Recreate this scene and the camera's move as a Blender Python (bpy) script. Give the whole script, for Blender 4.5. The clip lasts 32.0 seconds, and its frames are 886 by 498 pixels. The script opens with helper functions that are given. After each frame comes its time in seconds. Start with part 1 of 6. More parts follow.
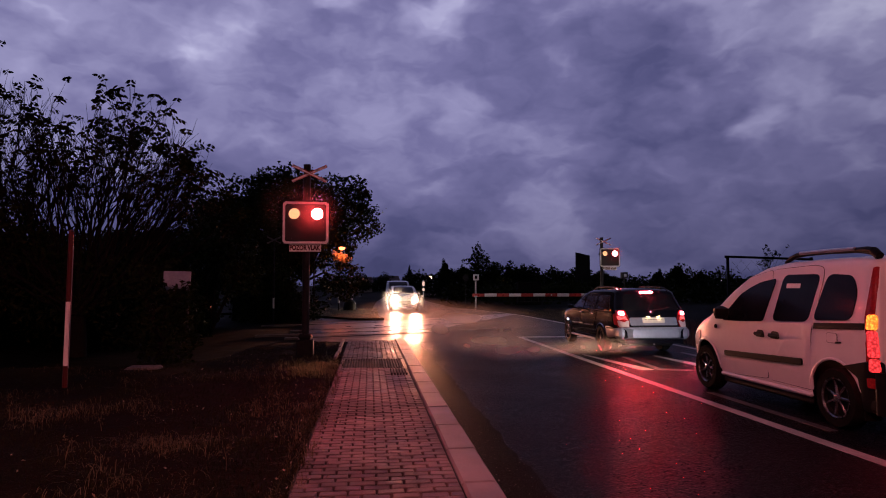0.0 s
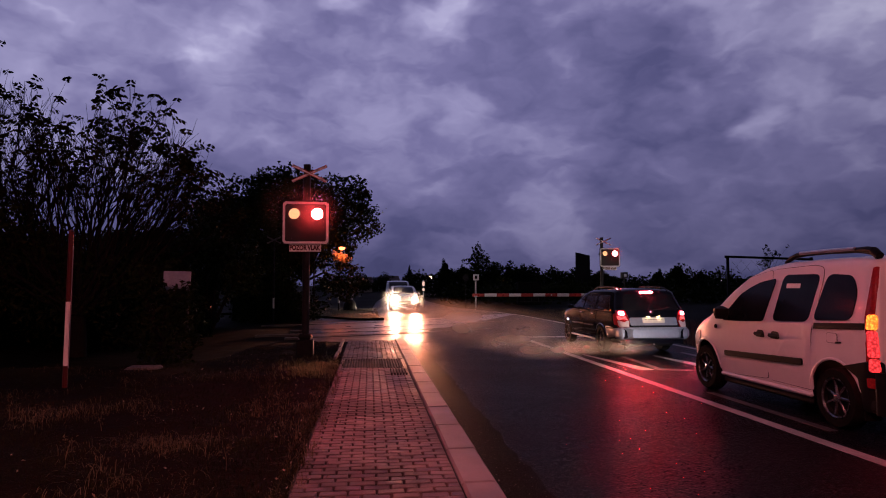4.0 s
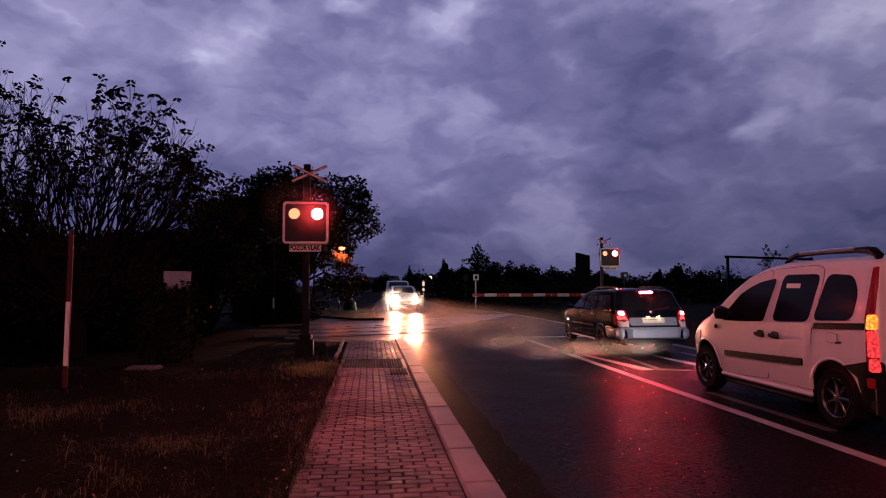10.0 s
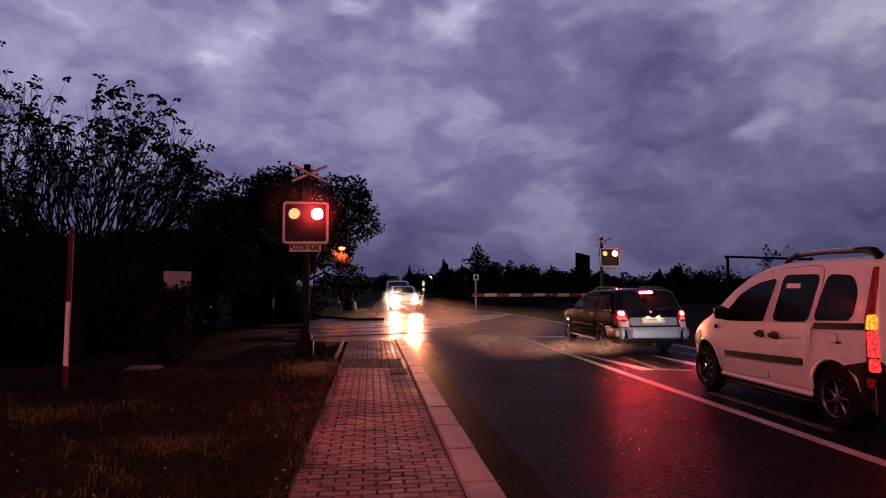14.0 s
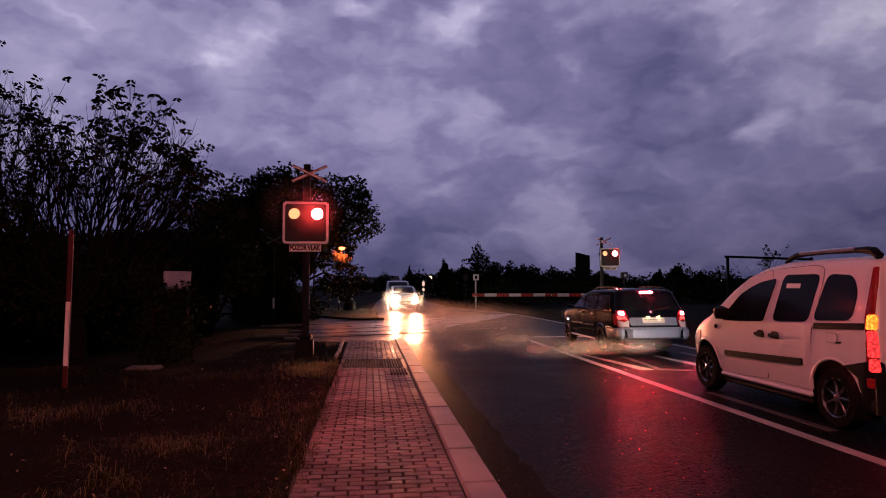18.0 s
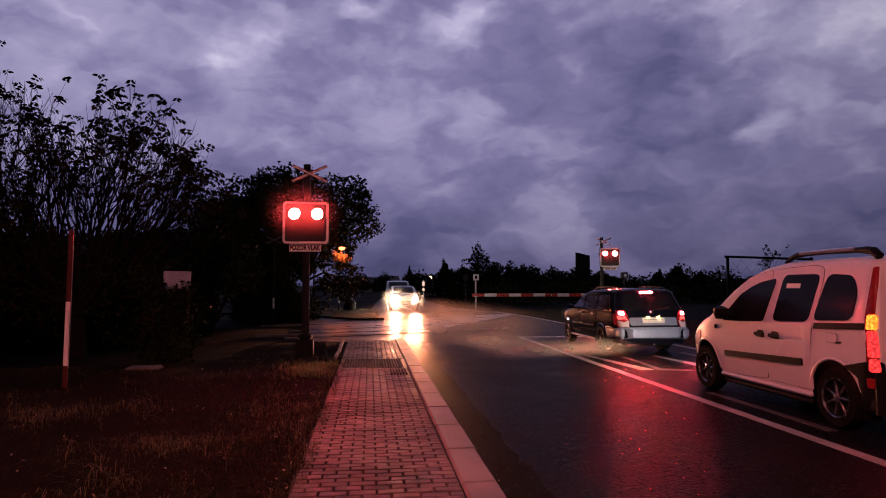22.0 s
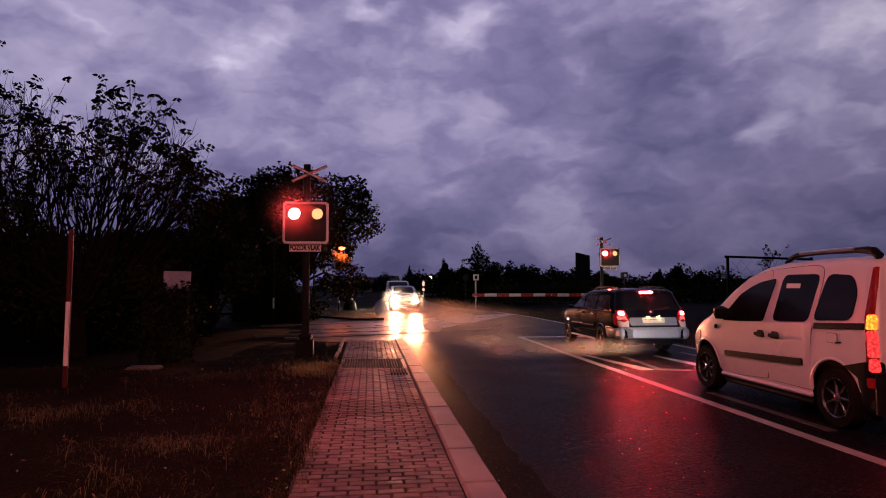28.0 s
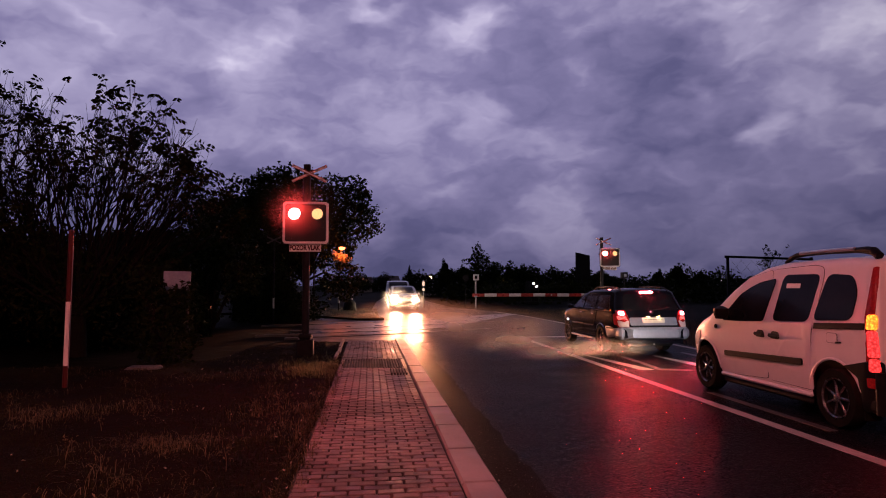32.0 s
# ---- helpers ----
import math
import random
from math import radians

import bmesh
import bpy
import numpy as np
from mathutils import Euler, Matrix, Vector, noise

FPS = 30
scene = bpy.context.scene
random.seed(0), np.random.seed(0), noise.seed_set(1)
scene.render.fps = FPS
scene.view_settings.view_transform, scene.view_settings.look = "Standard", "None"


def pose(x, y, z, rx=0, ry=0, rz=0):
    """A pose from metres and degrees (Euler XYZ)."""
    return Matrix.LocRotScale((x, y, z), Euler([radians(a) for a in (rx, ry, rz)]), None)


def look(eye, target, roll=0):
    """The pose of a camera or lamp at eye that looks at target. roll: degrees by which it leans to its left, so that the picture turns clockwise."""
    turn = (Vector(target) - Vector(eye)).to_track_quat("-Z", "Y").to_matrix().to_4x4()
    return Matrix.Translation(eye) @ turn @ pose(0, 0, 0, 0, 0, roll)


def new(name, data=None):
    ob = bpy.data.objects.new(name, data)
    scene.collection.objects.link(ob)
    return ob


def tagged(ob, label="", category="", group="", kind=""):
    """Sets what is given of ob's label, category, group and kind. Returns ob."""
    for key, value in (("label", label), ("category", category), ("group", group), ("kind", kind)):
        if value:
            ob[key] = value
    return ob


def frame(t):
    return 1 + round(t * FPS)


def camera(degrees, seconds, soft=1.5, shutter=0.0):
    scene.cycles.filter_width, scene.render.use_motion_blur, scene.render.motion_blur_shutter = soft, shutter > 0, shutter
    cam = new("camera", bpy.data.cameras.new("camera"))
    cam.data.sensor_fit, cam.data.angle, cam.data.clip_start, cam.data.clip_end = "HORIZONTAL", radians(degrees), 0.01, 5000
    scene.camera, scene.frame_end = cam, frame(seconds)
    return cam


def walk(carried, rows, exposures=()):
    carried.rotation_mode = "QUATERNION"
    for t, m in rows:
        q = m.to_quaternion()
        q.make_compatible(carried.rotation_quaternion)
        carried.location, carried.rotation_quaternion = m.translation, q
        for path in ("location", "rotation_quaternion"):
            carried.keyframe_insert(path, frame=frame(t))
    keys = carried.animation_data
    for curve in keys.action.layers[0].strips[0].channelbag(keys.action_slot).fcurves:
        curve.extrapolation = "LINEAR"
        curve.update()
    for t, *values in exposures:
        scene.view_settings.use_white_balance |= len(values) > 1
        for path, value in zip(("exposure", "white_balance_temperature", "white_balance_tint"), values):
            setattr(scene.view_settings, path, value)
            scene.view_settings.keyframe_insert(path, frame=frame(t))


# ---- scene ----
# The world: x to the right of the road, y along it, z up from the pavement's top.
# ---- camera: stands still on the pavement ----
cam = camera(68, 32.0, soft=1.05)
YAW, TILT = 6.335, 3.153
VIEW = pose(0, 0, 1.43, 90 + TILT, 0, -YAW)
walk(cam, [(0, VIEW), (32, VIEW)], exposures=[(0, -0.03, 5940, 13.3), (1, 0.02, 6490, 13.8), (2, -0.03, 5900, 11.3), (3, -0.03, 5860, 14.5), (6, 0.07, 6450, 15.7), (7, 0.08, 6150, 13.9), (8, 0.08, 6200, 13.1), (9, 0.09, 6500, 15.0), (10, 0.03, 5940, 14.5), (11, 0.1, 6390, 14.1), (12, 0.1, 6600, 14.7), (13, 0.11, 6360, 14.5), (14, 0.12, 6440, 13.3), (17, 0.14, 6360, 13.3), (18, 0.15, 6480, 12.6), (19, 0.15, 6480, 12.6), (20, 0.1, 6020, 10.6), (21, 0.17, 6480, 12.6), (22, 0.18, 6480, 11.4), (23, 0.18, 6510, 12.2), (24, 0.18, 6540, 13.0), (25, 0.13, 5980, 11.4), (28, 0.25, 6700, 13.1), (29, 0.27, 6670, 12.3), (30, 0.28, 6610, 11.9), (31, 0.3, 6830, 13.6), (32, 0.31, 6610, 11.9)])

ROAD_Z = -0.08


# ---- materials ----
def nodes_of(name):
    m = bpy.data.materials.new(name)
    m.use_nodes = True
    return m, m.node_tree.nodes, m.node_tree.links


def surface(name, a, b, rough=0.6, scale=8.0, metal=0.0, bump=0.2, fine=60.0, spread=0.15, ior=1.45, stretch=(1, 1, 1), per_piece=0.0, coat=0.0, bump_size=0.01, spec=0.5, stain=0.0, speckle=0.5):
    """Two colours mixed by noise at two scales, with relief, uneven gloss and, for pieces, a shade of their own."""
    m, n, l = nodes_of(name)
    s = n["Principled BSDF"]
    co = n.new("ShaderNodeTexCoord")
    mp = n.new("ShaderNodeMapping")
    mp.inputs["Scale"].default_value = stretch
    here = n.new("ShaderNodeNewGeometry").outputs["Position"] if per_piece else co.outputs["Object"]
    l.new(here, mp.inputs["Vector"])
    big = n.new("ShaderNodeTexNoise")
    big.inputs["Scale"].default_value, big.inputs["Detail"].default_value = scale, 6
    small = n.new("ShaderNodeTexNoise")
    small.inputs["Scale"].default_value, small.inputs["Detail"].default_value = fine, 4
    for t in (big, small):
        l.new(mp.outputs["Vector"], t.inputs["Vector"])
    add = n.new("ShaderNodeMath")
    add.operation = "MULTIPLY_ADD"
    l.new(small.outputs["Fac"], add.inputs[0])
    add.inputs[1].default_value = speckle
    l.new(big.outputs["Fac"], add.inputs[2])
    ramp = n.new("ShaderNodeMapRange")
    ramp.inputs["From Min"].default_value, ramp.inputs["From Max"].default_value = 0.25 + speckle * 0.5, 0.75 + speckle * 0.5
    l.new(add.outputs[0], ramp.inputs["Value"])
    mix = n.new("ShaderNodeMix")
    mix.data_type = "RGBA"
    mix.inputs["A"].default_value, mix.inputs["B"].default_value = (*a, 1), (*b, 1)
    l.new(ramp.outputs[0], mix.inputs["Factor"])
    out = mix.outputs["Result"]
    if per_piece:
        info = n.new("ShaderNodeObjectInfo")
        hsv = n.new("ShaderNodeHueSaturation")
        r = n.new("ShaderNodeMapRange")
        r.inputs["To Min"].default_value, r.inputs["To Max"].default_value = 1 - per_piece, 1 + per_piece
        l.new(info.outputs["Random"], r.inputs["Value"])
        l.new(r.outputs[0], hsv.inputs["Value"])
        l.new(out, hsv.inputs["Color"])
        out = hsv.outputs["Color"]
    if stain:
        wet = n.new("ShaderNodeTexNoise")
        wet.inputs["Scale"].default_value, wet.inputs["Detail"].default_value = 1.1, 5
        l.new(mp.outputs["Vector"], wet.inputs["Vector"])
        dark = n.new("ShaderNodeMapRange")
        dark.inputs["From Min"].default_value, dark.inputs["From Max"].default_value = 0.42, 0.58
        dark.inputs["To Min"].default_value = 1 - stain
        l.new(wet.outputs["Fac"], dark.inputs["Value"])
        shade = n.new("ShaderNodeHueSaturation")
        l.new(out, shade.inputs["Color"])
        l.new(dark.outputs[0], shade.inputs["Value"])
        out = shade.outputs["Color"]
    l.new(out, s.inputs["Base Color"])
    rr = n.new("ShaderNodeMapRange")
    rr.inputs["From Min"].default_value, rr.inputs["From Max"].default_value = 0.3, 0.7
    rr.inputs["To Min"].default_value, rr.inputs["To Max"].default_value = max(0.02, rough - spread), min(1, rough + spread)
    l.new(big.outputs["Fac"], rr.inputs["Value"])
    l.new(rr.outputs[0], s.inputs["Roughness"])
    s.inputs["Metallic"].default_value, s.inputs["IOR"].default_value = metal, ior
    s.inputs["Coat Weight"].default_value, s.inputs["Specular IOR Level"].default_value = coat, spec
    s.inputs["Coat Roughness"].default_value = 0.06
    if bump:
        bp = n.new("ShaderNodeBump")
        bp.inputs["Strength"].default_value, bp.inputs["Distance"].default_value = bump, bump_size
        l.new(add.outputs[0], bp.inputs["Height"])
        l.new(bp.outputs[0], s.inputs["Normal"])
    return m


def glow(name, colour, strength, sampling=True):
    m, n, l = nodes_of(name)
    n.remove(n["Principled BSDF"])
    e = n.new("ShaderNodeEmission")
    e.inputs["Color"].default_value, e.inputs["Strength"].default_value = (*colour, 1), strength
    l.new(e.outputs[0], n["Material Output"].inputs["Surface"])
    if not sampling:
        m.cycles.emission_sampling = "NONE"
    return m


def lens(name, colour, strength, base):
    """A lit lamp glass: moulded ribs vary the light that it gives off."""
    m, n, l = nodes_of(name)
    s = n["Principled BSDF"]
    s.inputs["Base Color"].default_value, s.inputs["Roughness"].default_value = (*base, 1), 0.15
    s.inputs["Emission Color"].default_value = (*colour, 1)
    co = n.new("ShaderNodeTexCoord")
    v = n.new("ShaderNodeTexVoronoi")
    v.inputs["Scale"].default_value = 45
    l.new(co.outputs["Object"], v.inputs["Vector"])
    r = n.new("ShaderNodeMapRange")
    r.inputs["From Max"].default_value = 0.7
    r.inputs["To Min"].default_value, r.inputs["To Max"].default_value = strength * 1.4, strength * 0.35
    l.new(v.outputs["Distance"], r.inputs["Value"])
    l.new(r.outputs[0], s.inputs["Emission Strength"])
    return m


def asphalt(name, low, high, rough, spec, cell=52.0):
    """Rolled aggregate: each stone has its own shade, gloss and tilt; wetter and drier patches lie over them."""
    m, n, l = nodes_of(name)
    s = n["Principled BSDF"]
    co = n.new("ShaderNodeTexCoord")
    stone = n.new("ShaderNodeTexVoronoi")
    stone.inputs["Scale"].default_value = cell
    patch = n.new("ShaderNodeTexNoise")
    patch.inputs["Scale"].default_value, patch.inputs["Detail"].default_value = 0.8, 6
    grit = n.new("ShaderNodeTexNoise")
    grit.inputs["Scale"].default_value, grit.inputs["Detail"].default_value = 190, 3
    for t in (stone, patch, grit):
        l.new(co.outputs["Object"], t.inputs["Vector"])
    apart = n.new("ShaderNodeSeparateColor")
    l.new(stone.outputs["Color"], apart.inputs[0])

    def ranged(v, a, b, c, d):
        r = n.new("ShaderNodeMapRange")
        for k, w in zip(("From Min", "From Max", "To Min", "To Max"), (a, b, c, d)):
            r.inputs[k].default_value = w
        l.new(v, r.inputs["Value"])
        return r.outputs[0]

    def maths(op, a, b):
        k = n.new("ShaderNodeMath")
        k.operation = op
        for i, v in enumerate((a, b)):
            if isinstance(v, (int, float)):
                k.inputs[i].default_value = v
            else:
                l.new(v, k.inputs[i])
        return k.outputs[0]
    mix = n.new("ShaderNodeMix")
    mix.data_type = "RGBA"
    mix.inputs["A"].default_value, mix.inputs["B"].default_value = (*low, 1), (*high, 1)
    shade = maths("MULTIPLY", maths("POWER", apart.outputs[0], 2.2), ranged(patch.outputs["Fac"], 0.35, 0.65, 0.35, 1.0))
    l.new(shade, mix.inputs["Factor"])
    l.new(mix.outputs["Result"], s.inputs["Base Color"])
    l.new(maths("ADD", ranged(patch.outputs["Fac"], 0.35, 0.65, rough - 0.04, rough + 0.03), ranged(apart.outputs[1], 0, 1, -0.1, 0.1)), s.inputs["Roughness"])
    s.inputs["IOR"].default_value, s.inputs["Specular IOR Level"].default_value = 1.33, spec
    bp = n.new("ShaderNodeBump")
    bp.inputs["Strength"].default_value, bp.inputs["Distance"].default_value = 0.5, 0.010
    height = maths("ADD", maths("MULTIPLY", ranged(stone.outputs["Distance"], 0, 0.7, 1, 0), ranged(apart.outputs[2], 0, 1, 0.35, 1.0)), maths("MULTIPLY", grit.outputs["Fac"], 0.25))
    l.new(height, bp.inputs["Height"])
    l.new(bp.outputs[0], s.inputs["Normal"])
    return m


ASPHALT = asphalt("wet_asphalt", (0.004, 0.004, 0.005), (0.020, 0.018, 0.020), 0.36, 0.014)
OLD_ASPHALT = surface("old_asphalt", (0.03, 0.028, 0.027), (0.085, 0.078, 0.073), rough=0.5, scale=1.6, fine=60, bump=0.5, spread=0.14, spec=0.22)
DECK = surface("crossing_deck", (0.06, 0.056, 0.053), (0.17, 0.155, 0.145), rough=0.36, scale=1.1, fine=40, bump=0.4, spread=0.16, spec=0.45, stain=0.5)
PAVER = surface("paver", (0.085, 0.056, 0.053), (0.225, 0.152, 0.142), rough=0.7, scale=5, fine=90, bump=0.4, per_piece=0.2, spread=0.2, stain=0.64)
PAVER_REST = surface("paver_rest", (0.085, 0.056, 0.053), (0.225, 0.152, 0.142), rough=0.55, scale=3, fine=90, bump=0.35, spread=0.18, stain=0.5)
JOINT = surface("joint_soil", (0.006, 0.005, 0.004), (0.02, 0.018, 0.014), rough=0.9, scale=9, bump=0.6)
TACTILE = surface("tactile_block", (0.03, 0.025, 0.024), (0.07, 0.06, 0.056), rough=0.85, scale=7, fine=80, bump=0.3, per_piece=0.2)
KERB = surface("kerb_concrete", (0.18, 0.145, 0.136), (0.29, 0.232, 0.218), rough=0.6, scale=3, fine=120, bump=0.3, per_piece=0.03, stain=0.3)
CONCRETE = surface("concrete", (0.06, 0.056, 0.052), (0.19, 0.175, 0.16), rough=0.8, scale=4, bump=0.4)
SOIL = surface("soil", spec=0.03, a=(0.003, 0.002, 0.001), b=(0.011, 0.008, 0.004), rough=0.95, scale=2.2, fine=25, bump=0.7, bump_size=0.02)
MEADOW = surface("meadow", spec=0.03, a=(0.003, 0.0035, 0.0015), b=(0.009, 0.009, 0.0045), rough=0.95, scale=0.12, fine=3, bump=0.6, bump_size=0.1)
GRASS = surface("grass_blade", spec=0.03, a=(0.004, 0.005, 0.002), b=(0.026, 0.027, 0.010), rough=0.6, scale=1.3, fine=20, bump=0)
# much paler than the other grass, to imitate light on one patch
LIT_GRASS = surface("lit_grass", spec=0.06, a=(0.2, 0.22, 0.07), b=(0.55, 0.56, 0.22), rough=0.7, scale=1.5, fine=20, bump=0)
DRY_GRASS = surface("dry_grass", spec=0.06, a=(0.02, 0.016, 0.007), b=(0.24, 0.19, 0.10), rough=0.7, scale=1.5, fine=20, bump=0)
LEAF = surface("leaf_dark", spec=0.03, a=(0.010, 0.014, 0.004), b=(0.026, 0.034, 0.011), rough=0.6, scale=1.2, fine=9, bump=0)
BARK = surface("bark", spec=0.12, a=(0.006, 0.005, 0.004), b=(0.018, 0.015, 0.012), rough=0.9, scale=6, fine=40, bump=0.6, stretch=(1, 1, 0.2))
GUTTER = asphalt("gutter_dirt", (0.003, 0.0025, 0.0025), (0.009, 0.007, 0.007), 0.5, 0.006, 70.0)
GRAVEL = surface("gravel", (0.03, 0.028, 0.026), (0.16, 0.145, 0.13), rough=0.7, scale=5, bump=0.3)
# colour of fallen leaves, and of one branch painted as lamplit
FALLEN_LAMPLIT = surface("fallen_lamplit_leaf", (0.12, 0.08, 0.04), (0.42, 0.34, 0.22), rough=0.5, scale=3, bump=0)
PAINT_WHITE = surface("road_paint", (0.20, 0.195, 0.185), (0.46, 0.45, 0.43), rough=0.5, scale=5, fine=55, bump=0.5)
PAINT_WORN = surface("worn_road_paint", (0.03, 0.029, 0.028), (0.11, 0.105, 0.10), rough=0.5, scale=4, fine=45, bump=0.5)
VAN_WHITE = surface("van_white", (0.69, 0.68, 0.68), (0.76, 0.75, 0.745), rough=0.34, scale=1.2, fine=14, bump=0.01, coat=0.12, spread=0.06)
CAR_DARK = surface("car_dark_blue", (0.004, 0.004, 0.007), (0.007, 0.007, 0.012), rough=0.10, scale=1.5, fine=20, bump=0.0, coat=0.03, spread=0.03, spec=0.06)
# silver trim; on the estate's tail it stands in for headlight light
CAR_SILVER = surface("car_silver", (0.24, 0.25, 0.31), (0.33, 0.345, 0.41), rough=0.36, scale=1.5, fine=20, bump=0.02, metal=0.35, coat=0.6, spread=0.08)
CAR_GREY = surface("car_grey", (0.25, 0.25, 0.25), (0.35, 0.35, 0.35), rough=0.3, scale=1.5, bump=0.02, metal=0.3, coat=0.6)
GLASS_DARK = surface("tinted_glass", (0.006, 0.006, 0.008), (0.012, 0.012, 0.015), rough=0.06, scale=2, bump=0, spread=0.03, ior=1.5, spec=0.09)
# base lifted to a pinkish grey to imitate a reflection in the panes
CAR_GLASS = surface("car_side_glass", (0.04, 0.033, 0.038), (0.06, 0.05, 0.056), rough=0.05, scale=2, bump=0, spread=0.03, ior=1.5, spec=0.6)
PLASTIC = surface("black_plastic", (0.006, 0.006, 0.006), (0.016, 0.016, 0.016), rough=0.55, scale=9, fine=150, bump=0.15, spec=0.1)
RUBBER = surface("rubber", (0.005, 0.005, 0.005), (0.013, 0.012, 0.012), rough=0.85, scale=10, fine=90, bump=0.3, spec=0.03)
ALLOY = surface("alloy", (0.2, 0.2, 0.205), (0.34, 0.34, 0.35), rough=0.22, scale=9, bump=0.05, metal=0.9)
CHROME = surface("chrome", (0.6, 0.6, 0.62), (0.7, 0.7, 0.72), rough=0.12, scale=9, bump=0, metal=1.0, spread=0.05)
STEEL = surface("galvanised_steel", (0.2, 0.2, 0.21), (0.34, 0.34, 0.35), rough=0.5, scale=9, fine=60, bump=0.2, metal=0.6)
DARK_STEEL = surface("dark_steel", (0.010, 0.010, 0.011), (0.028, 0.028, 0.03), rough=0.6, scale=6, fine=60, bump=0.25, metal=0.1, spec=0.15)
BOARD_BLACK = surface("board_black", (0.008, 0.008, 0.008), (0.018, 0.017, 0.017), rough=0.65, scale=5, bump=0.1)
SIGN_WHITE = surface("sign_white", (0.74, 0.73, 0.71), (0.86, 0.85, 0.83), rough=0.45, scale=6, fine=60, bump=0.08)
SIGN_RED = surface("sign_red", (0.36, 0.025, 0.02), (0.5, 0.04, 0.03), rough=0.45, scale=6, fine=60, bump=0.08)
LETTER = surface("letter_dark_red", (0.05, 0.006, 0.005), (0.09, 0.01, 0.008), rough=0.5, scale=6, bump=0)
WALL_PALE = surface("pale_wall", (0.36, 0.35, 0.36), (0.55, 0.54, 0.55), rough=0.8, scale=2, bump=0.3)
ROOF_DARK = surface("roof_tile", (0.05, 0.03, 0.025), (0.1, 0.06, 0.05), rough=0.8, scale=3, bump=0.4)
PLATE = surface("plate_white", (0.6, 0.58, 0.5), (0.75, 0.72, 0.62), rough=0.5, scale=9, bump=0.05)
ROUNDEL_BRIGHT = glow("roundel_bright", (1.0, 0.05, 0.045), 1000)
NOTICE = surface("notice_grey", (0.26, 0.32, 0.42), (0.42, 0.5, 0.6), rough=0.6, scale=3, fine=30, bump=0.2, stain=0.4)
POLE_RED = surface("pole_dark_red", (0.05, 0.004, 0.004), (0.09, 0.008, 0.007), rough=0.6, scale=6, bump=0.1)
# amber down to dim stand in for a lamp losing brightness
ROUNDEL_AMBER = glow("roundel_amber", (1.0, 0.47, 0.19), 1.3)
ROUNDEL_ORANGE = glow("roundel_orange", (1.0, 0.27, 0.10), 0.75)
ROUNDEL_DIM = glow("roundel_dim", (1.0, 0.10, 0.09), 0.17)
TAIL_LIT = lens("tail_lit", (1.0, 0.10, 0.09), 2.5, (0.3, 0.01, 0.01))
BRAKE_LIT = lens("brake_lit", (1.0, 0.04, 0.05), 3500, (0.3, 0.01, 0.01))
VAN_BRAKE = lens("van_brake", (1.0, 0.05, 0.055), 700, (0.3, 0.01, 0.01))
# faint glow of its own, also on reflectors, which are no lamps
TAIL_RED = lens("tail_red", (1.0, 0.03, 0.03), 0.10, (0.16, 0.006, 0.006))
TAIL_SPARK = lens("tail_spark", (1.0, 0.05, 0.05), 1.5, (0.3, 0.01, 0.01))
TAIL_AMBER = lens("tail_amber", (1.0, 0.22, 0.02), 3.2, (0.4, 0.1, 0.01))
INDICATOR = lens("pale_lens", (1.0, 0.5, 0.4), 0.05, (0.5, 0.4, 0.38))
PLATE_GLOW = glow("plate_lamp", (1.0, 0.68, 0.26), 24)
HEADLIGHT = glow("headlight_lens", (1.0, 0.72, 0.5), 4200)
HEADLIGHT_LOW = glow("headlight_lens_dipped", (1.0, 0.64, 0.38), 1300)
DIPPED = glow("dipped_headlight", (1.0, 0.9, 0.88), 180)
SODIUM = glow("sodium_lamp", (1.0, 0.24, 0.06), 6)
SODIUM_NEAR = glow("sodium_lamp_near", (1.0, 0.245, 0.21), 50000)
FAR_LAMP = glow("far_lamp", (1.0, 0.9, 0.75), 30)
# the marker's panels are given a weak glow of their own
MARKER_GLOW = glow("glowing_marker", (1.0, 0.62, 0.42), 0.9)
FAR_ORANGE = glow("far_orange_lamp", (1.0, 0.5, 0.25), 30)


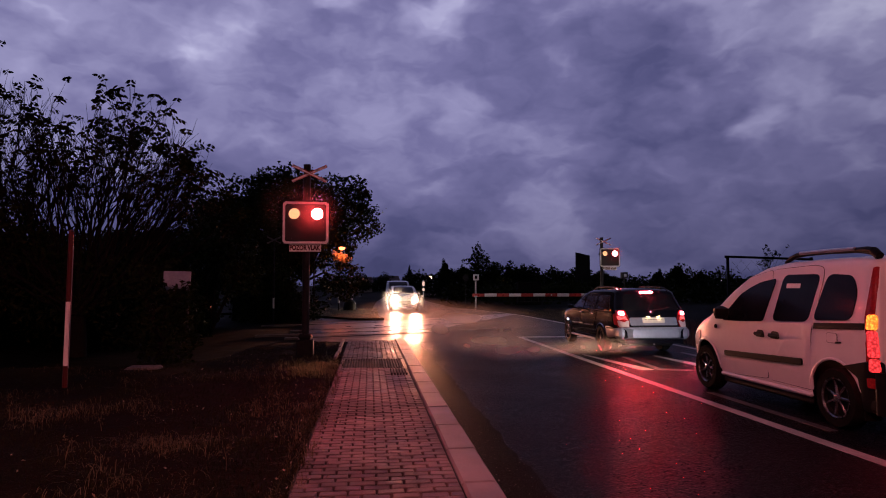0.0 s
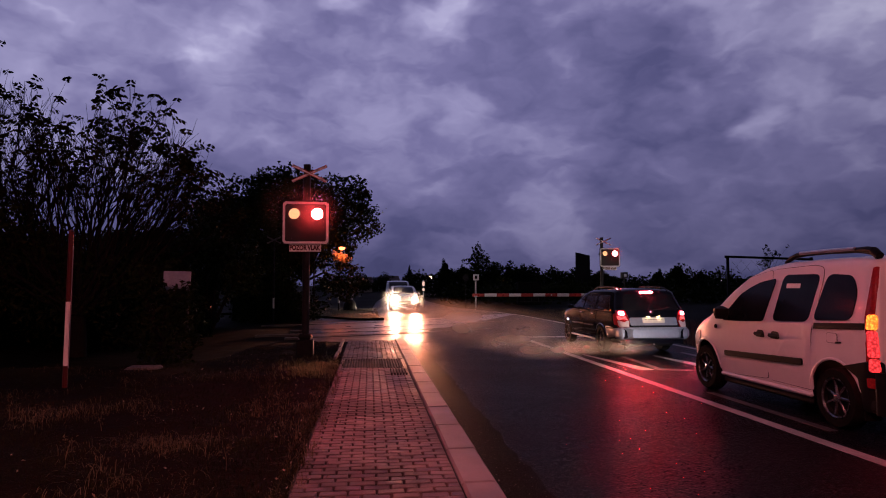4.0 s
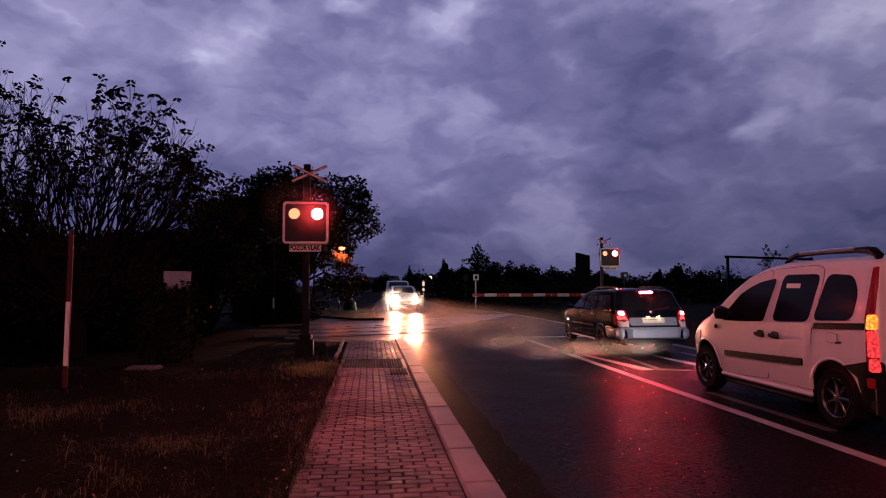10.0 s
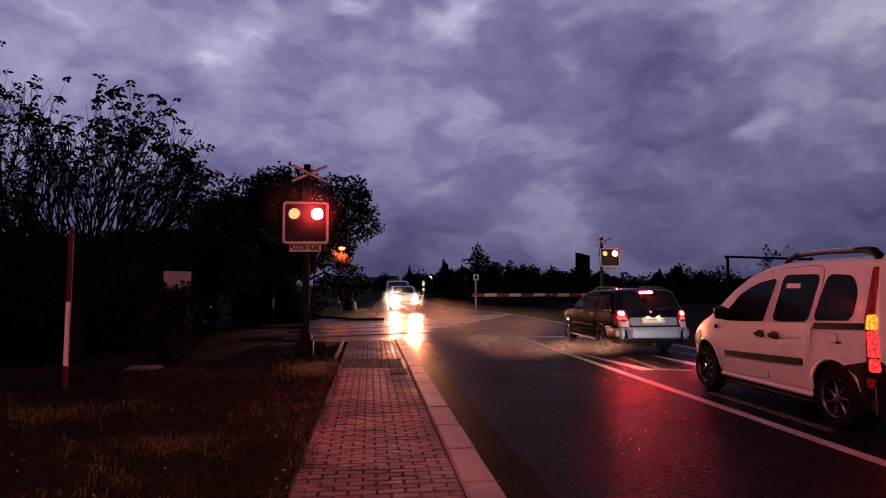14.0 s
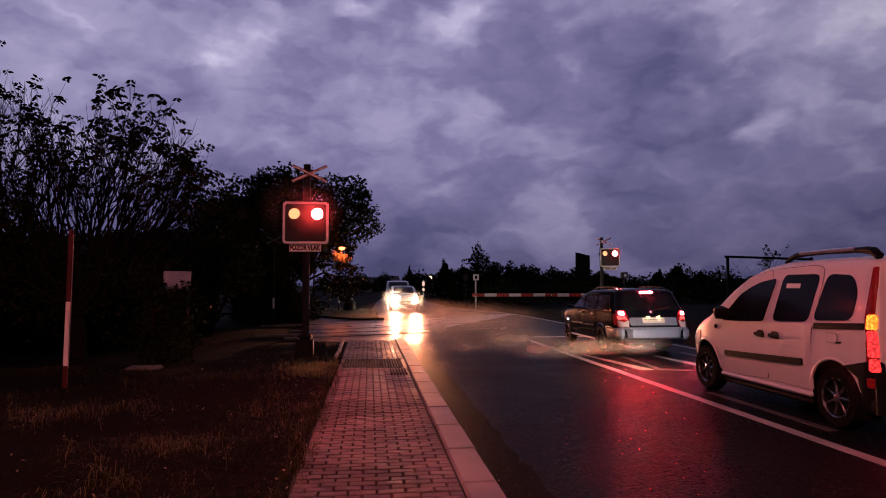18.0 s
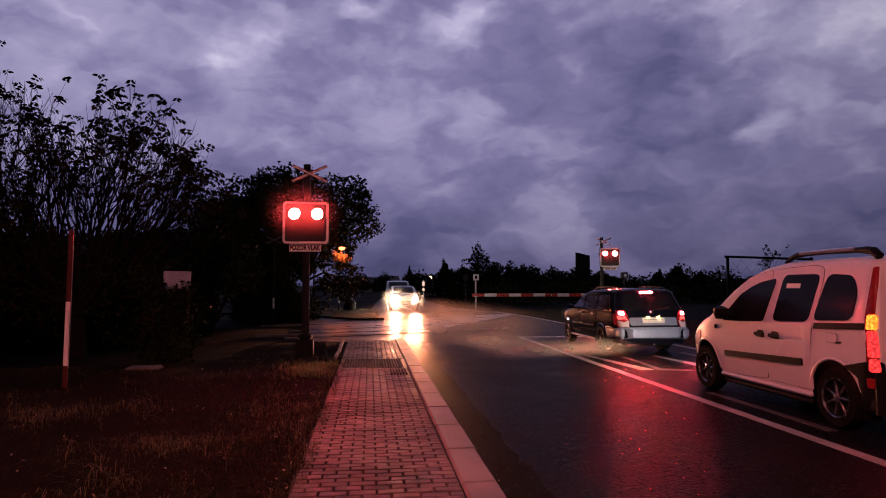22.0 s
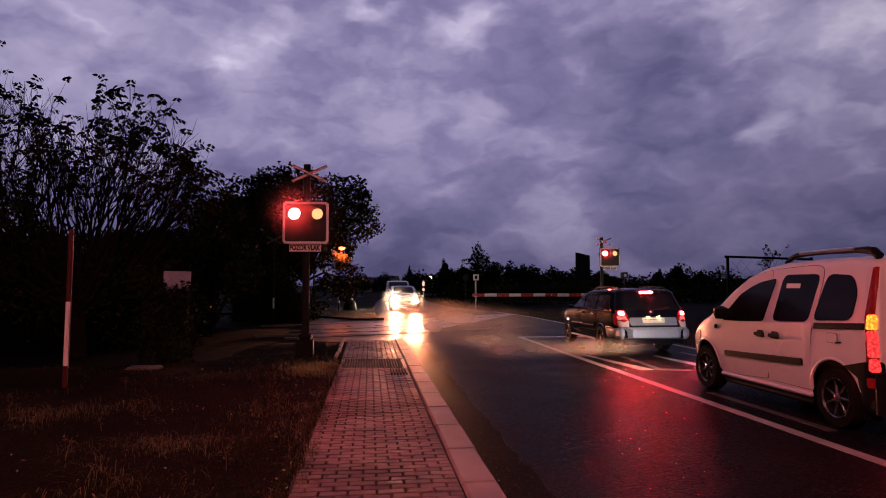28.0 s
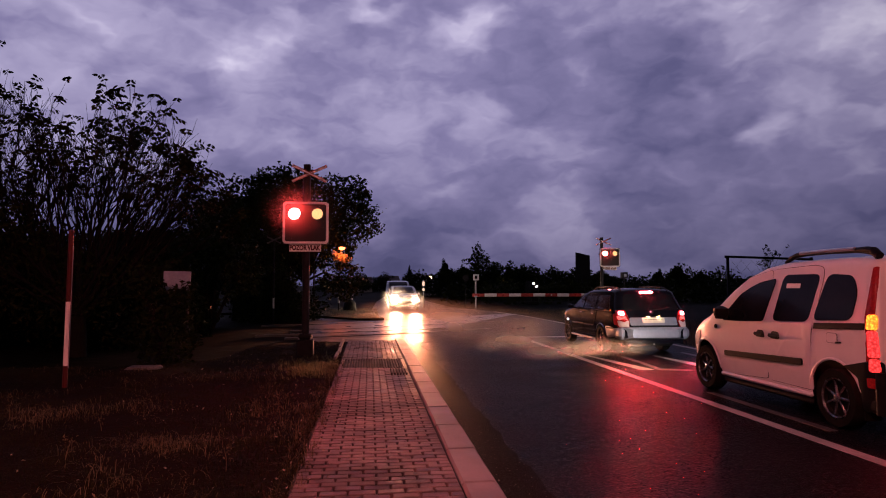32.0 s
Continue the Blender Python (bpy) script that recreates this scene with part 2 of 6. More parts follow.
def mist_bloom_material(name, density, scale, size, colour=(0.8, 0.8, 0.8)):
    """Thin fog, also used for added lamp bloom: mostly clear, denser in wisps, thinning out towards the rim of a sheet
    of that half size.
    """
    m, n, l = nodes_of(name)
    n.remove(n["Principled BSDF"])
    co = n.new("ShaderNodeTexCoord")
    mp = n.new("ShaderNodeMapping")
    mp.inputs["Scale"].default_value = (1 / size[0], 0, 1 / size[1])
    l.new(co.outputs["Object"], mp.inputs["Vector"])
    length = n.new("ShaderNodeVectorMath")
    length.operation = "LENGTH"
    l.new(mp.outputs[0], length.inputs[0])
    rim = n.new("ShaderNodeMapRange")
    rim.interpolation_type = "SMOOTHERSTEP"
    rim.inputs["To Min"].default_value, rim.inputs["To Max"].default_value = 1, 0
    l.new(length.outputs["Value"], rim.inputs["Value"])
    t = n.new("ShaderNodeTexNoise")
    t.inputs["Scale"].default_value, t.inputs["Detail"].default_value, t.inputs["Distortion"].default_value = scale, 2, 0.3
    info = n.new("ShaderNodeObjectInfo")
    shift = n.new("ShaderNodeVectorMath")
    shift.operation = "MULTIPLY_ADD"
    shift.inputs[1].default_value = (1, 1, 1)
    l.new(co.outputs["Object"], shift.inputs[0])
    far = n.new("ShaderNodeVectorMath")
    far.operation = "SCALE"
    far.inputs[0].default_value = (37, 11, 53)
    l.new(info.outputs["Random"], far.inputs["Scale"])
    l.new(far.outputs[0], shift.inputs[2])
    l.new(shift.outputs[0], t.inputs["Vector"])
    wisp = n.new("ShaderNodeMapRange")
    wisp.inputs["From Min"].default_value, wisp.inputs["From Max"].default_value = 0.28, 0.78
    wisp.inputs["To Max"].default_value = density
    l.new(t.outputs["Fac"], wisp.inputs["Value"])
    k = n.new("ShaderNodeMath")
    k.operation = "MULTIPLY"
    l.new(wisp.outputs[0], k.inputs[0])
    l.new(rim.outputs[0], k.inputs[1])
    a, b = n.new("ShaderNodeBsdfDiffuse"), n.new("ShaderNodeBsdfTranslucent")
    both, out = n.new("ShaderNodeMixShader"), n.new("ShaderNodeMixShader")
    a.inputs["Color"].default_value = b.inputs["Color"].default_value = (*colour, 1)
    l.new(a.outputs[0], both.inputs[1])
    l.new(b.outputs[0], both.inputs[2])
    clear = n.new("ShaderNodeBsdfTransparent")
    l.new(k.outputs[0], out.inputs[0])
    l.new(clear.outputs[0], out.inputs[1])
    l.new(both.outputs[0], out.inputs[2])
    l.new(out.outputs[0], n["Material Output"].inputs["Surface"])
    return m


# the mist colours hold some of the headlights' warm tint
EXHAUST_MIST = mist_bloom_material("exhaust_mist", 0.55, 1.1, (1.3, 0.24), (0.9, 0.86, 0.72))
ROAD_MIST = mist_bloom_material("road_mist", 0.6, 0.5, (2.7, 0.55), (0.9, 0.78, 0.62))
# glare about signals, headlights and brake lamps, put into thin added sheets
LAMP_BLOOM = mist_bloom_material("lamp_bloom", 0.045, 0.6, (1.1, 1.0))
BEAM_BLOOM = mist_bloom_material("beam_bloom", 0.8, 0.5, (0.95, 0.85), (0.85, 0.74, 0.66))
BEAM_BLOOM_SMALL = mist_bloom_material("beam_bloom_small", 0.6, 0.5, (0.65, 0.6), (0.85, 0.74, 0.66))
BRAKE_BLOOM = mist_bloom_material("brake_bloom", 0.022, 0.8, (0.26, 0.24))


# ---- sky: one sheet of cloud that drifts, and the dusk behind it ----
world = bpy.data.worlds.new("dusk")
scene.world = world
world.use_nodes = True
wn, wl = world.node_tree.nodes, world.node_tree.links
sky = wn.new("ShaderNodeTexSky")
sky.sky_type, sky.sun_disc = "NISHITA", False
sky.sun_elevation, sky.sun_rotation = radians(-2.0), radians(200)
wl.new(sky.outputs[0], wn["Background"].inputs["Color"])
wn["Background"].inputs["Strength"].default_value = 0.1


# thin and thick places in the cloud: bearing and height in degrees, reach in degrees, weight
CLOUD_GAPS = [(-15.314, 18.529, 1.42, 0.178), (-12.475, 20.201, 3.45, 0.077), (-2.731, 24.06, 1.68, 0.178), (5.338, 22.628, 2.01, 0.178), (7.799, 16.209, 1.76, 0.151), (-1.35, 14.378, 3.45, 0.077), (31.944, 12.018, 1.51, 0.222), (26.786, 16.396, 1.17, 0.142), (40.161, 12.771, 1.68, 0.178), (37.479, 16.952, 4.93, 0.099), (30.239, 22.722, 3.94, 0.176), (39.774, 20.009, 2.96, 0.154), (-24.297, 17.877, 9.86, 0.055), (3.283, 12.511, 5.42, 0.055), (13.539, 5.989, 7.89, 0.066), (-10.402, 17.895, 4.44, 0.055), (34.322, 13.977, 2.96, 0.066)]
CLOUD_BANKS = [(16.688, 19.289, 6.410, 0.120), (-5.957, 16.578, 5.424, 0.060), (23.982, 12.672, 5.917, 0.080), (28.034, 20.081, 3.945, 0.070), (14.288, 15.825, 2.958, 0.050), (-20.035, 15.499, 4.438, 0.050), (37.666, 7.970, 6.903, 0.080), (10.380, 12.251, 3.452, 0.050), (-2.220, 20.321, 2.958, 0.050), (28.446, 7.230, 5.917, 0.050)]


def cloud_material():
    m, n, l = nodes_of("cloud_layer")
    n.remove(n["Principled BSDF"])
    m.cycles.emission_sampling = "NONE"
    co = n.new("ShaderNodeTexCoord")
    way = n.new("ShaderNodeVectorMath")
    way.operation = "NORMALIZE"
    l.new(co.outputs["Object"], way.inputs[0])

    def noise_at(source, scale, detail, rough, stretch=(1, 1, 1.7), shift=(0, 0, 0), distort=0.0):
        mp = n.new("ShaderNodeMapping")
        mp.inputs["Scale"].default_value, mp.inputs["Location"].default_value = stretch, shift
        t = n.new("ShaderNodeTexNoise")
        t.inputs["Scale"].default_value, t.inputs["Detail"].default_value = scale, detail
        t.inputs["Roughness"].default_value, t.inputs["Distortion"].default_value = rough, distort
        l.new(source, mp.inputs["Vector"])
        l.new(mp.outputs["Vector"], t.inputs["Vector"])
        return t.outputs

    def maths(op, a, b, c=None):
        k = n.new("ShaderNodeMath")
        k.operation = op
        for i, v in enumerate((a, b, c)):
            if v is None:
                continue
            if isinstance(v, (int, float)):
                k.inputs[i].default_value = v
            else:
                l.new(v, k.inputs[i])
        return k.outputs[0]

    # billows bend the thin and the thick places out of round
    off = n.new("ShaderNodeVectorMath")
    off.operation = "MULTIPLY_ADD"
    off.inputs[1].default_value, off.inputs[2].default_value = (0.11, 0.11, 0.09), (-0.055, -0.055, -0.045)
    l.new(noise_at(way.outputs[0], 13, 3, 0.5)["Color"], off.inputs[0])
    bent = n.new("ShaderNodeVectorMath")
    bent.operation = "ADD"
    l.new(off.outputs[0], bent.inputs[0])
    l.new(way.outputs[0], bent.inputs[1])
    broad = noise_at(way.outputs[0], 3.2, 3, 0.5, (1, 1, 2.0), (3.1, 1.4, 0.2))["Fac"]
    mid = noise_at(bent.outputs[0], 8.5, 3, 0.45, (1, 1, 1.9), (7.2, 2.3, 4.0))["Fac"]
    fine = noise_at(bent.outputs[0], 24, 3, 0.5, (1, 1, 1.6), (1.7, 5.1, 0.6))["Fac"]
    f = maths("MULTIPLY_ADD", broad, 0.34, maths("MULTIPLY_ADD", mid, 0.6, maths("MULTIPLY", fine, 0.14)))
    f = maths("ADD", f, -0.01)
    for spots, sign in ((CLOUD_GAPS, 1), (CLOUD_BANKS, -1)):
        for bearing, height, reach, weight in spots:
            b, h, k = radians(bearing), radians(height), 1 / radians(reach)
            spot = (math.sin(b) * math.cos(h), math.cos(b) * math.cos(h), math.sin(h))
            d = n.new("ShaderNodeVectorMath")
            d.operation = "MULTIPLY_ADD"
            d.inputs[1].default_value, d.inputs[2].default_value = (k, k, 1.35 * k), (-spot[0] * k, -spot[1] * k, -1.35 * spot[2] * k)
            l.new(bent.outputs[0], d.inputs[0])
            length = n.new("ShaderNodeVectorMath")
            length.operation = "LENGTH"
            l.new(d.outputs[0], length.inputs[0])
            fall = n.new("ShaderNodeMapRange")
            fall.interpolation_type = "SMOOTHERSTEP"
            fall.inputs["From Max"].default_value = 2.0
            fall.inputs["To Min"].default_value, fall.inputs["To Max"].default_value = sign * weight, 0
            l.new(length.outputs["Value"], fall.inputs["Value"])
            f = maths("ADD", f, fall.outputs[0])
    apart = n.new("ShaderNodeSeparateXYZ")
    l.new(co.outputs["Object"], apart.inputs[0])
    reach = maths("SQRT", maths("ADD", maths("MULTIPLY_ADD", apart.outputs["X"], apart.outputs["X"], maths("MULTIPLY", apart.outputs["Y"], apart.outputs["Y"])), 90000.0), 0)
    # the layer is seen edge on, thicker and bluer, towards the horizon
    deep = n.new("ShaderNodeMapRange")
    deep.interpolation_type = "SMOOTHSTEP"
    deep.inputs["From Min"].default_value, deep.inputs["From Max"].default_value = 900, 2100
    deep.inputs["To Min"].default_value, deep.inputs["To Max"].default_value = 0.0, -0.17
    l.new(reach, deep.inputs["Value"])
    f = maths("ADD", f, deep.outputs[0])
    r = n.new("ShaderNodeValToRGB")
    stops = [(0.0, (0.038, 0.041, 0.108)), (0.3, (0.103, 0.098, 0.213)), (0.5, (0.190, 0.172, 0.322)), (0.7, (0.355, 0.325, 0.50)), (1.0, (0.80, 0.76, 0.92))]
    while len(r.color_ramp.elements) < len(stops):
        r.color_ramp.elements.new(0.5)
    for e, (p, c) in zip(r.color_ramp.elements, stops):
        e.position, e.color = p, (*c, 1)
    l.new(f, r.inputs["Fac"])
    # lightest ahead; dimmed overhead and behind, out of view, to cut fill light
    front_fade = n.new("ShaderNodeMapRange")
    front_fade.interpolation_type = "SMOOTHSTEP"
    front_fade.inputs["From Min"].default_value, front_fade.inputs["From Max"].default_value = 0.15, 0.82
    front_fade.inputs["To Min"].default_value, front_fade.inputs["To Max"].default_value = 0.1, 1.0
    l.new(maths("DIVIDE", apart.outputs["Y"], reach), front_fade.inputs["Value"])
    south = n.new("ShaderNodeMapRange")
    south.interpolation_type = "SMOOTHSTEP"
    south.inputs["From Min"].default_value, south.inputs["From Max"].default_value = 0.05, 0.75
    south.inputs["To Min"].default_value, south.inputs["To Max"].default_value = 1.0, 0.74
    l.new(maths("DIVIDE", apart.outputs["X"], reach), south.inputs["Value"])
    low = n.new("ShaderNodeMapRange")
    low.interpolation_type = "SMOOTHSTEP"
    low.inputs["From Min"].default_value, low.inputs["From Max"].default_value = 900, 2250
    low.inputs["To Min"].default_value, low.inputs["To Max"].default_value = 1.0, 0.72
    l.new(reach, low.inputs["Value"])
    e = n.new("ShaderNodeEmission")
    l.new(maths("MULTIPLY", front_fade.outputs[0], maths("MULTIPLY", south.outputs[0], low.outputs[0])), e.inputs["Strength"])
    l.new(r.outputs["Color"], e.inputs["Color"])
    l.new(e.outputs[0], n["Material Output"].inputs["Surface"])
    return m


# ---- geometry helpers ----
def shape(name, geo, material, parent=None, smooth=False, label=""):
    me = bpy.data.meshes.new(name)
    me.from_pydata([tuple(v) for v in geo[0]], [], [tuple(f) for f in geo[1]])
    me.materials.append(material)
    if smooth:
        me.polygons.foreach_set("use_smooth", [True] * len(me.polygons))
        me.set_sharp_from_angle(angle=radians(40))
    ob = new(name, me)
    ob.parent = parent
    if label:
        ob["label"] = label
    return ob


def part(name, geo, material, parent, label="", smooth=True):
    return shape(name, geo, material, parent, smooth, label)


def thing(name, m, label, category, group=""):
    """An Empty at a thing's base; its parts are built in its own space."""
    ob = new(name)
    ob.empty_display_size = 0.2
    ob.matrix_basis = m
    return tagged(ob, label, category, group)


def join(*geos):
    vs, fs = [], []
    for v, f in geos:
        k = len(vs)
        vs += list(v)
        fs += [tuple(i + k for i in q) for q in f]
    return vs, fs


def moved(geo, m):
    return [tuple(m @ Vector(v)) for v in geo[0]], geo[1]


def at(geo, x=0, y=0, z=0, rx=0, ry=0, rz=0):
    return moved(geo, pose(x, y, z, rx, ry, rz))


def box(sx, sy, sz, bevel=0.0):
    """A box centred on the origin with chamfered edges."""
    hx, hy, hz = sx / 2, sy / 2, sz / 2
    b = min(bevel, hx * 0.9, hy * 0.9, hz * 0.9)
    if b <= 0:
        v = [(i * hx, j * hy, k * hz) for i in (-1, 1) for j in (-1, 1) for k in (-1, 1)]
        return v, [(0, 1, 3, 2), (4, 6, 7, 5), (0, 4, 5, 1), (2, 3, 7, 6), (0, 2, 6, 4), (1, 5, 7, 3)]
    v, index = [], {}
    for i in (-1, 1):
        for j in (-1, 1):
            for k in (-1, 1):
                for a in range(3):
                    p = [i * (hx - b), j * (hy - b), k * (hz - b)]
                    p[a] = (i * hx, j * hy, k * hz)[a]
                    index[i, j, k, a] = len(v)
                    v.append(tuple(p))
    f = []
    for a in range(3):
        o, q = [c for c in range(3) if c != a]
        for s in (-1, 1):
            ring = []
            for (c, d) in ((-1, -1), (1, -1), (1, 1), (-1, 1)):
                k = [0, 0, 0]
                k[a], k[o], k[q] = s, c, d
                ring.append(index[(*k, a)])
            f.append(tuple(ring) if (s == 1) == (a != 1) else tuple(reversed(ring)))
    for a in range(3):
        o, q = [c for c in range(3) if c != a]
        for c in (-1, 1):
            for d in (-1, 1):
                ends = []
                for s in (-1, 1):
                    k = [0, 0, 0]
                    k[a], k[o], k[q] = s, c, d
                    ends.append((index[(*k, o)], index[(*k, q)]))
                f.append((ends[0][0], ends[0][1], ends[1][1], ends[1][0]))
    for i in (-1, 1):
        for j in (-1, 1):
            for k in (-1, 1):
                f.append(tuple(index[i, j, k, a] for a in range(3)))
    return v, f


def lathe(profile, n=24, closed=False):
    """Turns a profile of (radius, z) about the z axis; the ends are capped unless the profile is closed."""
    v, f = [], []
    for i in range(n):
        a = 2 * math.pi * i / n
        v += [(r * math.cos(a), r * math.sin(a), z) for r, z in profile]
    k = len(profile)
    for i in range(n):
        j = (i + 1) % n
        for p in range(k if closed else k - 1):
            q = (p + 1) % k
            f.append((i * k + p, j * k + p, j * k + q, i * k + q))
    if not closed:
        f.append(tuple(i * k for i in reversed(range(n))))
        f.append(tuple(i * k + k - 1 for i in range(n)))
    return v, f


def rod(r, h, n=16, r2=None):
    r2 = r if r2 is None else r2
    return lathe([(r, 0), (r2, h)], n)


def tube(points, radii, n=8):
    """A tapering tube along points."""
    v, f = [], []
    pts = [Vector(p) for p in points]
    if isinstance(radii, (int, float)):
        radii = [radii] * len(pts)
    for i, p in enumerate(pts):
        d = (pts[min(i + 1, len(pts) - 1)] - pts[max(i - 1, 0)]).normalized()
        s = d.orthogonal().normalized() if i == 0 else (s - d * s.dot(d)).normalized()
        t = d.cross(s)
        for k in range(n):
            a = 2 * math.pi * k / n
            v.append(tuple(p + (s * math.cos(a) + t * math.sin(a)) * radii[i]))
    for i in range(len(pts) - 1):
        for k in range(n):
            q = (k + 1) % n
            f.append((i * n + k, i * n + q, (i + 1) * n + q, (i + 1) * n + k))
    f.append(tuple(reversed(range(n))))
    f.append(tuple((len(pts) - 1) * n + k for k in range(n)))
    return v, f


def slab(outline, z0, z1):
    """A flat plate with that outline (x, y), from z0 to z1."""
    n = len(outline)
    area = sum(outline[i][0] * outline[(i + 1) % n][1] - outline[(i + 1) % n][0] * outline[i][1] for i in range(n))
    if area < 0:
        outline = outline[::-1]
    v = [(x, y, z0) for x, y in outline] + [(x, y, z1) for x, y in outline]
    f = [tuple(reversed(range(n))), tuple(range(n, 2 * n))]
    f += [(i, (i + 1) % n, n + (i + 1) % n, n + i) for i in range(n)]
    return v, f


def rounded(points, r, n=5):
    """Rounds the corners of an outline."""
    out, k = [], len(points)
    for i in range(k):
        a, b, c = (Vector(points[(i + d) % k]) for d in (-1, 0, 1))
        u, w = (a - b), (c - b)
        d = min(r, u.length * 0.45, w.length * 0.45)
        p, q = b + u.normalized() * d, b + w.normalized() * d
        for s in range(n + 1):
            t = s / n
            out.append(tuple(p * (1 - t) ** 2 + b * 2 * t * (1 - t) + q * t * t))
    return out


def grid(nx, ny, fn):
    """A sheet of nx by ny cells; fn(u, v) gives the places."""
    v = [fn(i / nx, j / ny) for j in range(ny + 1) for i in range(nx + 1)]
    f = [(j * (nx + 1) + i, j * (nx + 1) + i + 1, (j + 1) * (nx + 1) + i + 1, (j + 1) * (nx + 1) + i) for j in range(ny) for i in range(nx)]
    return v, f


def leaves(centres, size, seed, narrow=0.5, droop=0.0):
    """Folded leaves at the given places, turned at random: two triangles each side of the midrib."""
    rng = np.random.default_rng(seed)
    c = np.asarray(centres, float)
    n = len(c)
    d = rng.normal(size=(n, 3))
    d[:, 2] = d[:, 2] * 0.7 - droop
    d /= np.linalg.norm(d, axis=1)[:, None]
    s = np.cross(d, rng.normal(size=(n, 3)))
    s /= np.linalg.norm(s, axis=1)[:, None]
    up = np.cross(s, d)
    L = size * rng.uniform(0.6, 1.3, (n, 1))
    a, b = c - d * L * 0.5, c + d * L * 0.5
    m1, m2 = c + s * L * narrow * 0.5 + up * L * 0.1, c - s * L * narrow * 0.5 + up * L * 0.1
    v = np.stack([a, m1, b, m2], 1).reshape(-1, 3)
    i = np.arange(n)[:, None] * 4
    f = np.concatenate([i + [0, 1, 2], i + [0, 2, 3]], 0)
    return v.tolist(), f.tolist()


def clumps(blobs, count, seed, shell=0.55):
    """Places of leaves in a set of uneven blobs (x, y, z, rx, ry, rz)."""
    rng = np.random.default_rng(seed)
    w = np.array([b[3] * b[4] * b[5] for b in blobs])
    pick = rng.choice(len(blobs), count, p=w / w.sum())
    b = np.array(blobs)[pick]
    d = rng.normal(size=(count, 3))
    d /= np.linalg.norm(d, axis=1)[:, None]
    r = shell + (1 - shell) * rng.random((count, 1)) ** 0.6
    r *= 1 + 0.13 * np.sin(d[:, :1] * 7 + pick[:, None]) + 0.12 * np.sin(d[:, 2:] * 9 + pick[:, None] * 2) + rng.normal(0, 0.05, (count, 1))
    return b[:, :3] + d * r * b[:, 3:]


# ---- setting ----
def cloud_sheet():
    def fn(u, v):
        a, r = 2 * math.pi * u, 5 + 2330 * v ** 1.2
        return (r * math.cos(a), r * math.sin(a), 320 * (1 - (r / 2300) ** 2))
    ob = shape("cloud_layer", grid(96, 60, fn), cloud_material(), smooth=True)
    return tagged(ob, "low grey violet dusk clouds drifting in broken banks", "clouds", kind="structure")


def verge_height(x, y):
    lift = 0.03 * (1 - math.exp(-max(0, -0.6 - x) / 1.2))
    deep = min(1, max(0, (-x - 2.0) / 3)) * min(1, max(0, (y - 11.8) / 3))
    lift -= 0.55 * deep * deep * (3 - 2 * deep)
    return -0.03 + lift + 0.05 * noise.noise((x * 0.6, y * 0.6, 0)) * min(1, max(0, -0.55 - x)) - 0.25 * max(0, (-x - 6) / 20)


def build_ground():
    def fn(u, v):
        a, r = 2 * math.pi * u, 4600 * v ** 3
        return (r * math.cos(a), 20 + r * math.sin(a), -0.13 if r < 300 else -0.13 - 0.0001 * (r - 300))
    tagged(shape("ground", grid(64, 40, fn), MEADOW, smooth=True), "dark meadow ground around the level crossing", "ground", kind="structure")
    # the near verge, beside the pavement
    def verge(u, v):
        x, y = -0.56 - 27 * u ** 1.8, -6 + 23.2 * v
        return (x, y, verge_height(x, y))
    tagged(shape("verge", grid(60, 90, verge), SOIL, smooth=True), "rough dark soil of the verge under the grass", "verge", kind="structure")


def strip(name, left, right, z0, z1, material, label, category):
    """A band of road between two edges given as (x, y) with the same count of points."""
    n = len(left)
    v = [(x, y, z1) for x, y in left] + [(x, y, z1) for x, y in right] + [(x, y, z0) for x, y in left] + [(x, y, z0) for x, y in right]
    f = []
    for i in range(n - 1):
        f += [(i, n + i, n + i + 1, i + 1), (i, i + 1, 2 * n + i + 1, 2 * n + i), (n + i + 1, n + i, 3 * n + i, 3 * n + i + 1)]
    f += [(0, 2 * n, 3 * n, n), (n - 1, 2 * n - 1, 4 * n - 1, 3 * n - 1)]
    return tagged(shape(name, (v, f), material), label, category, kind="structure")


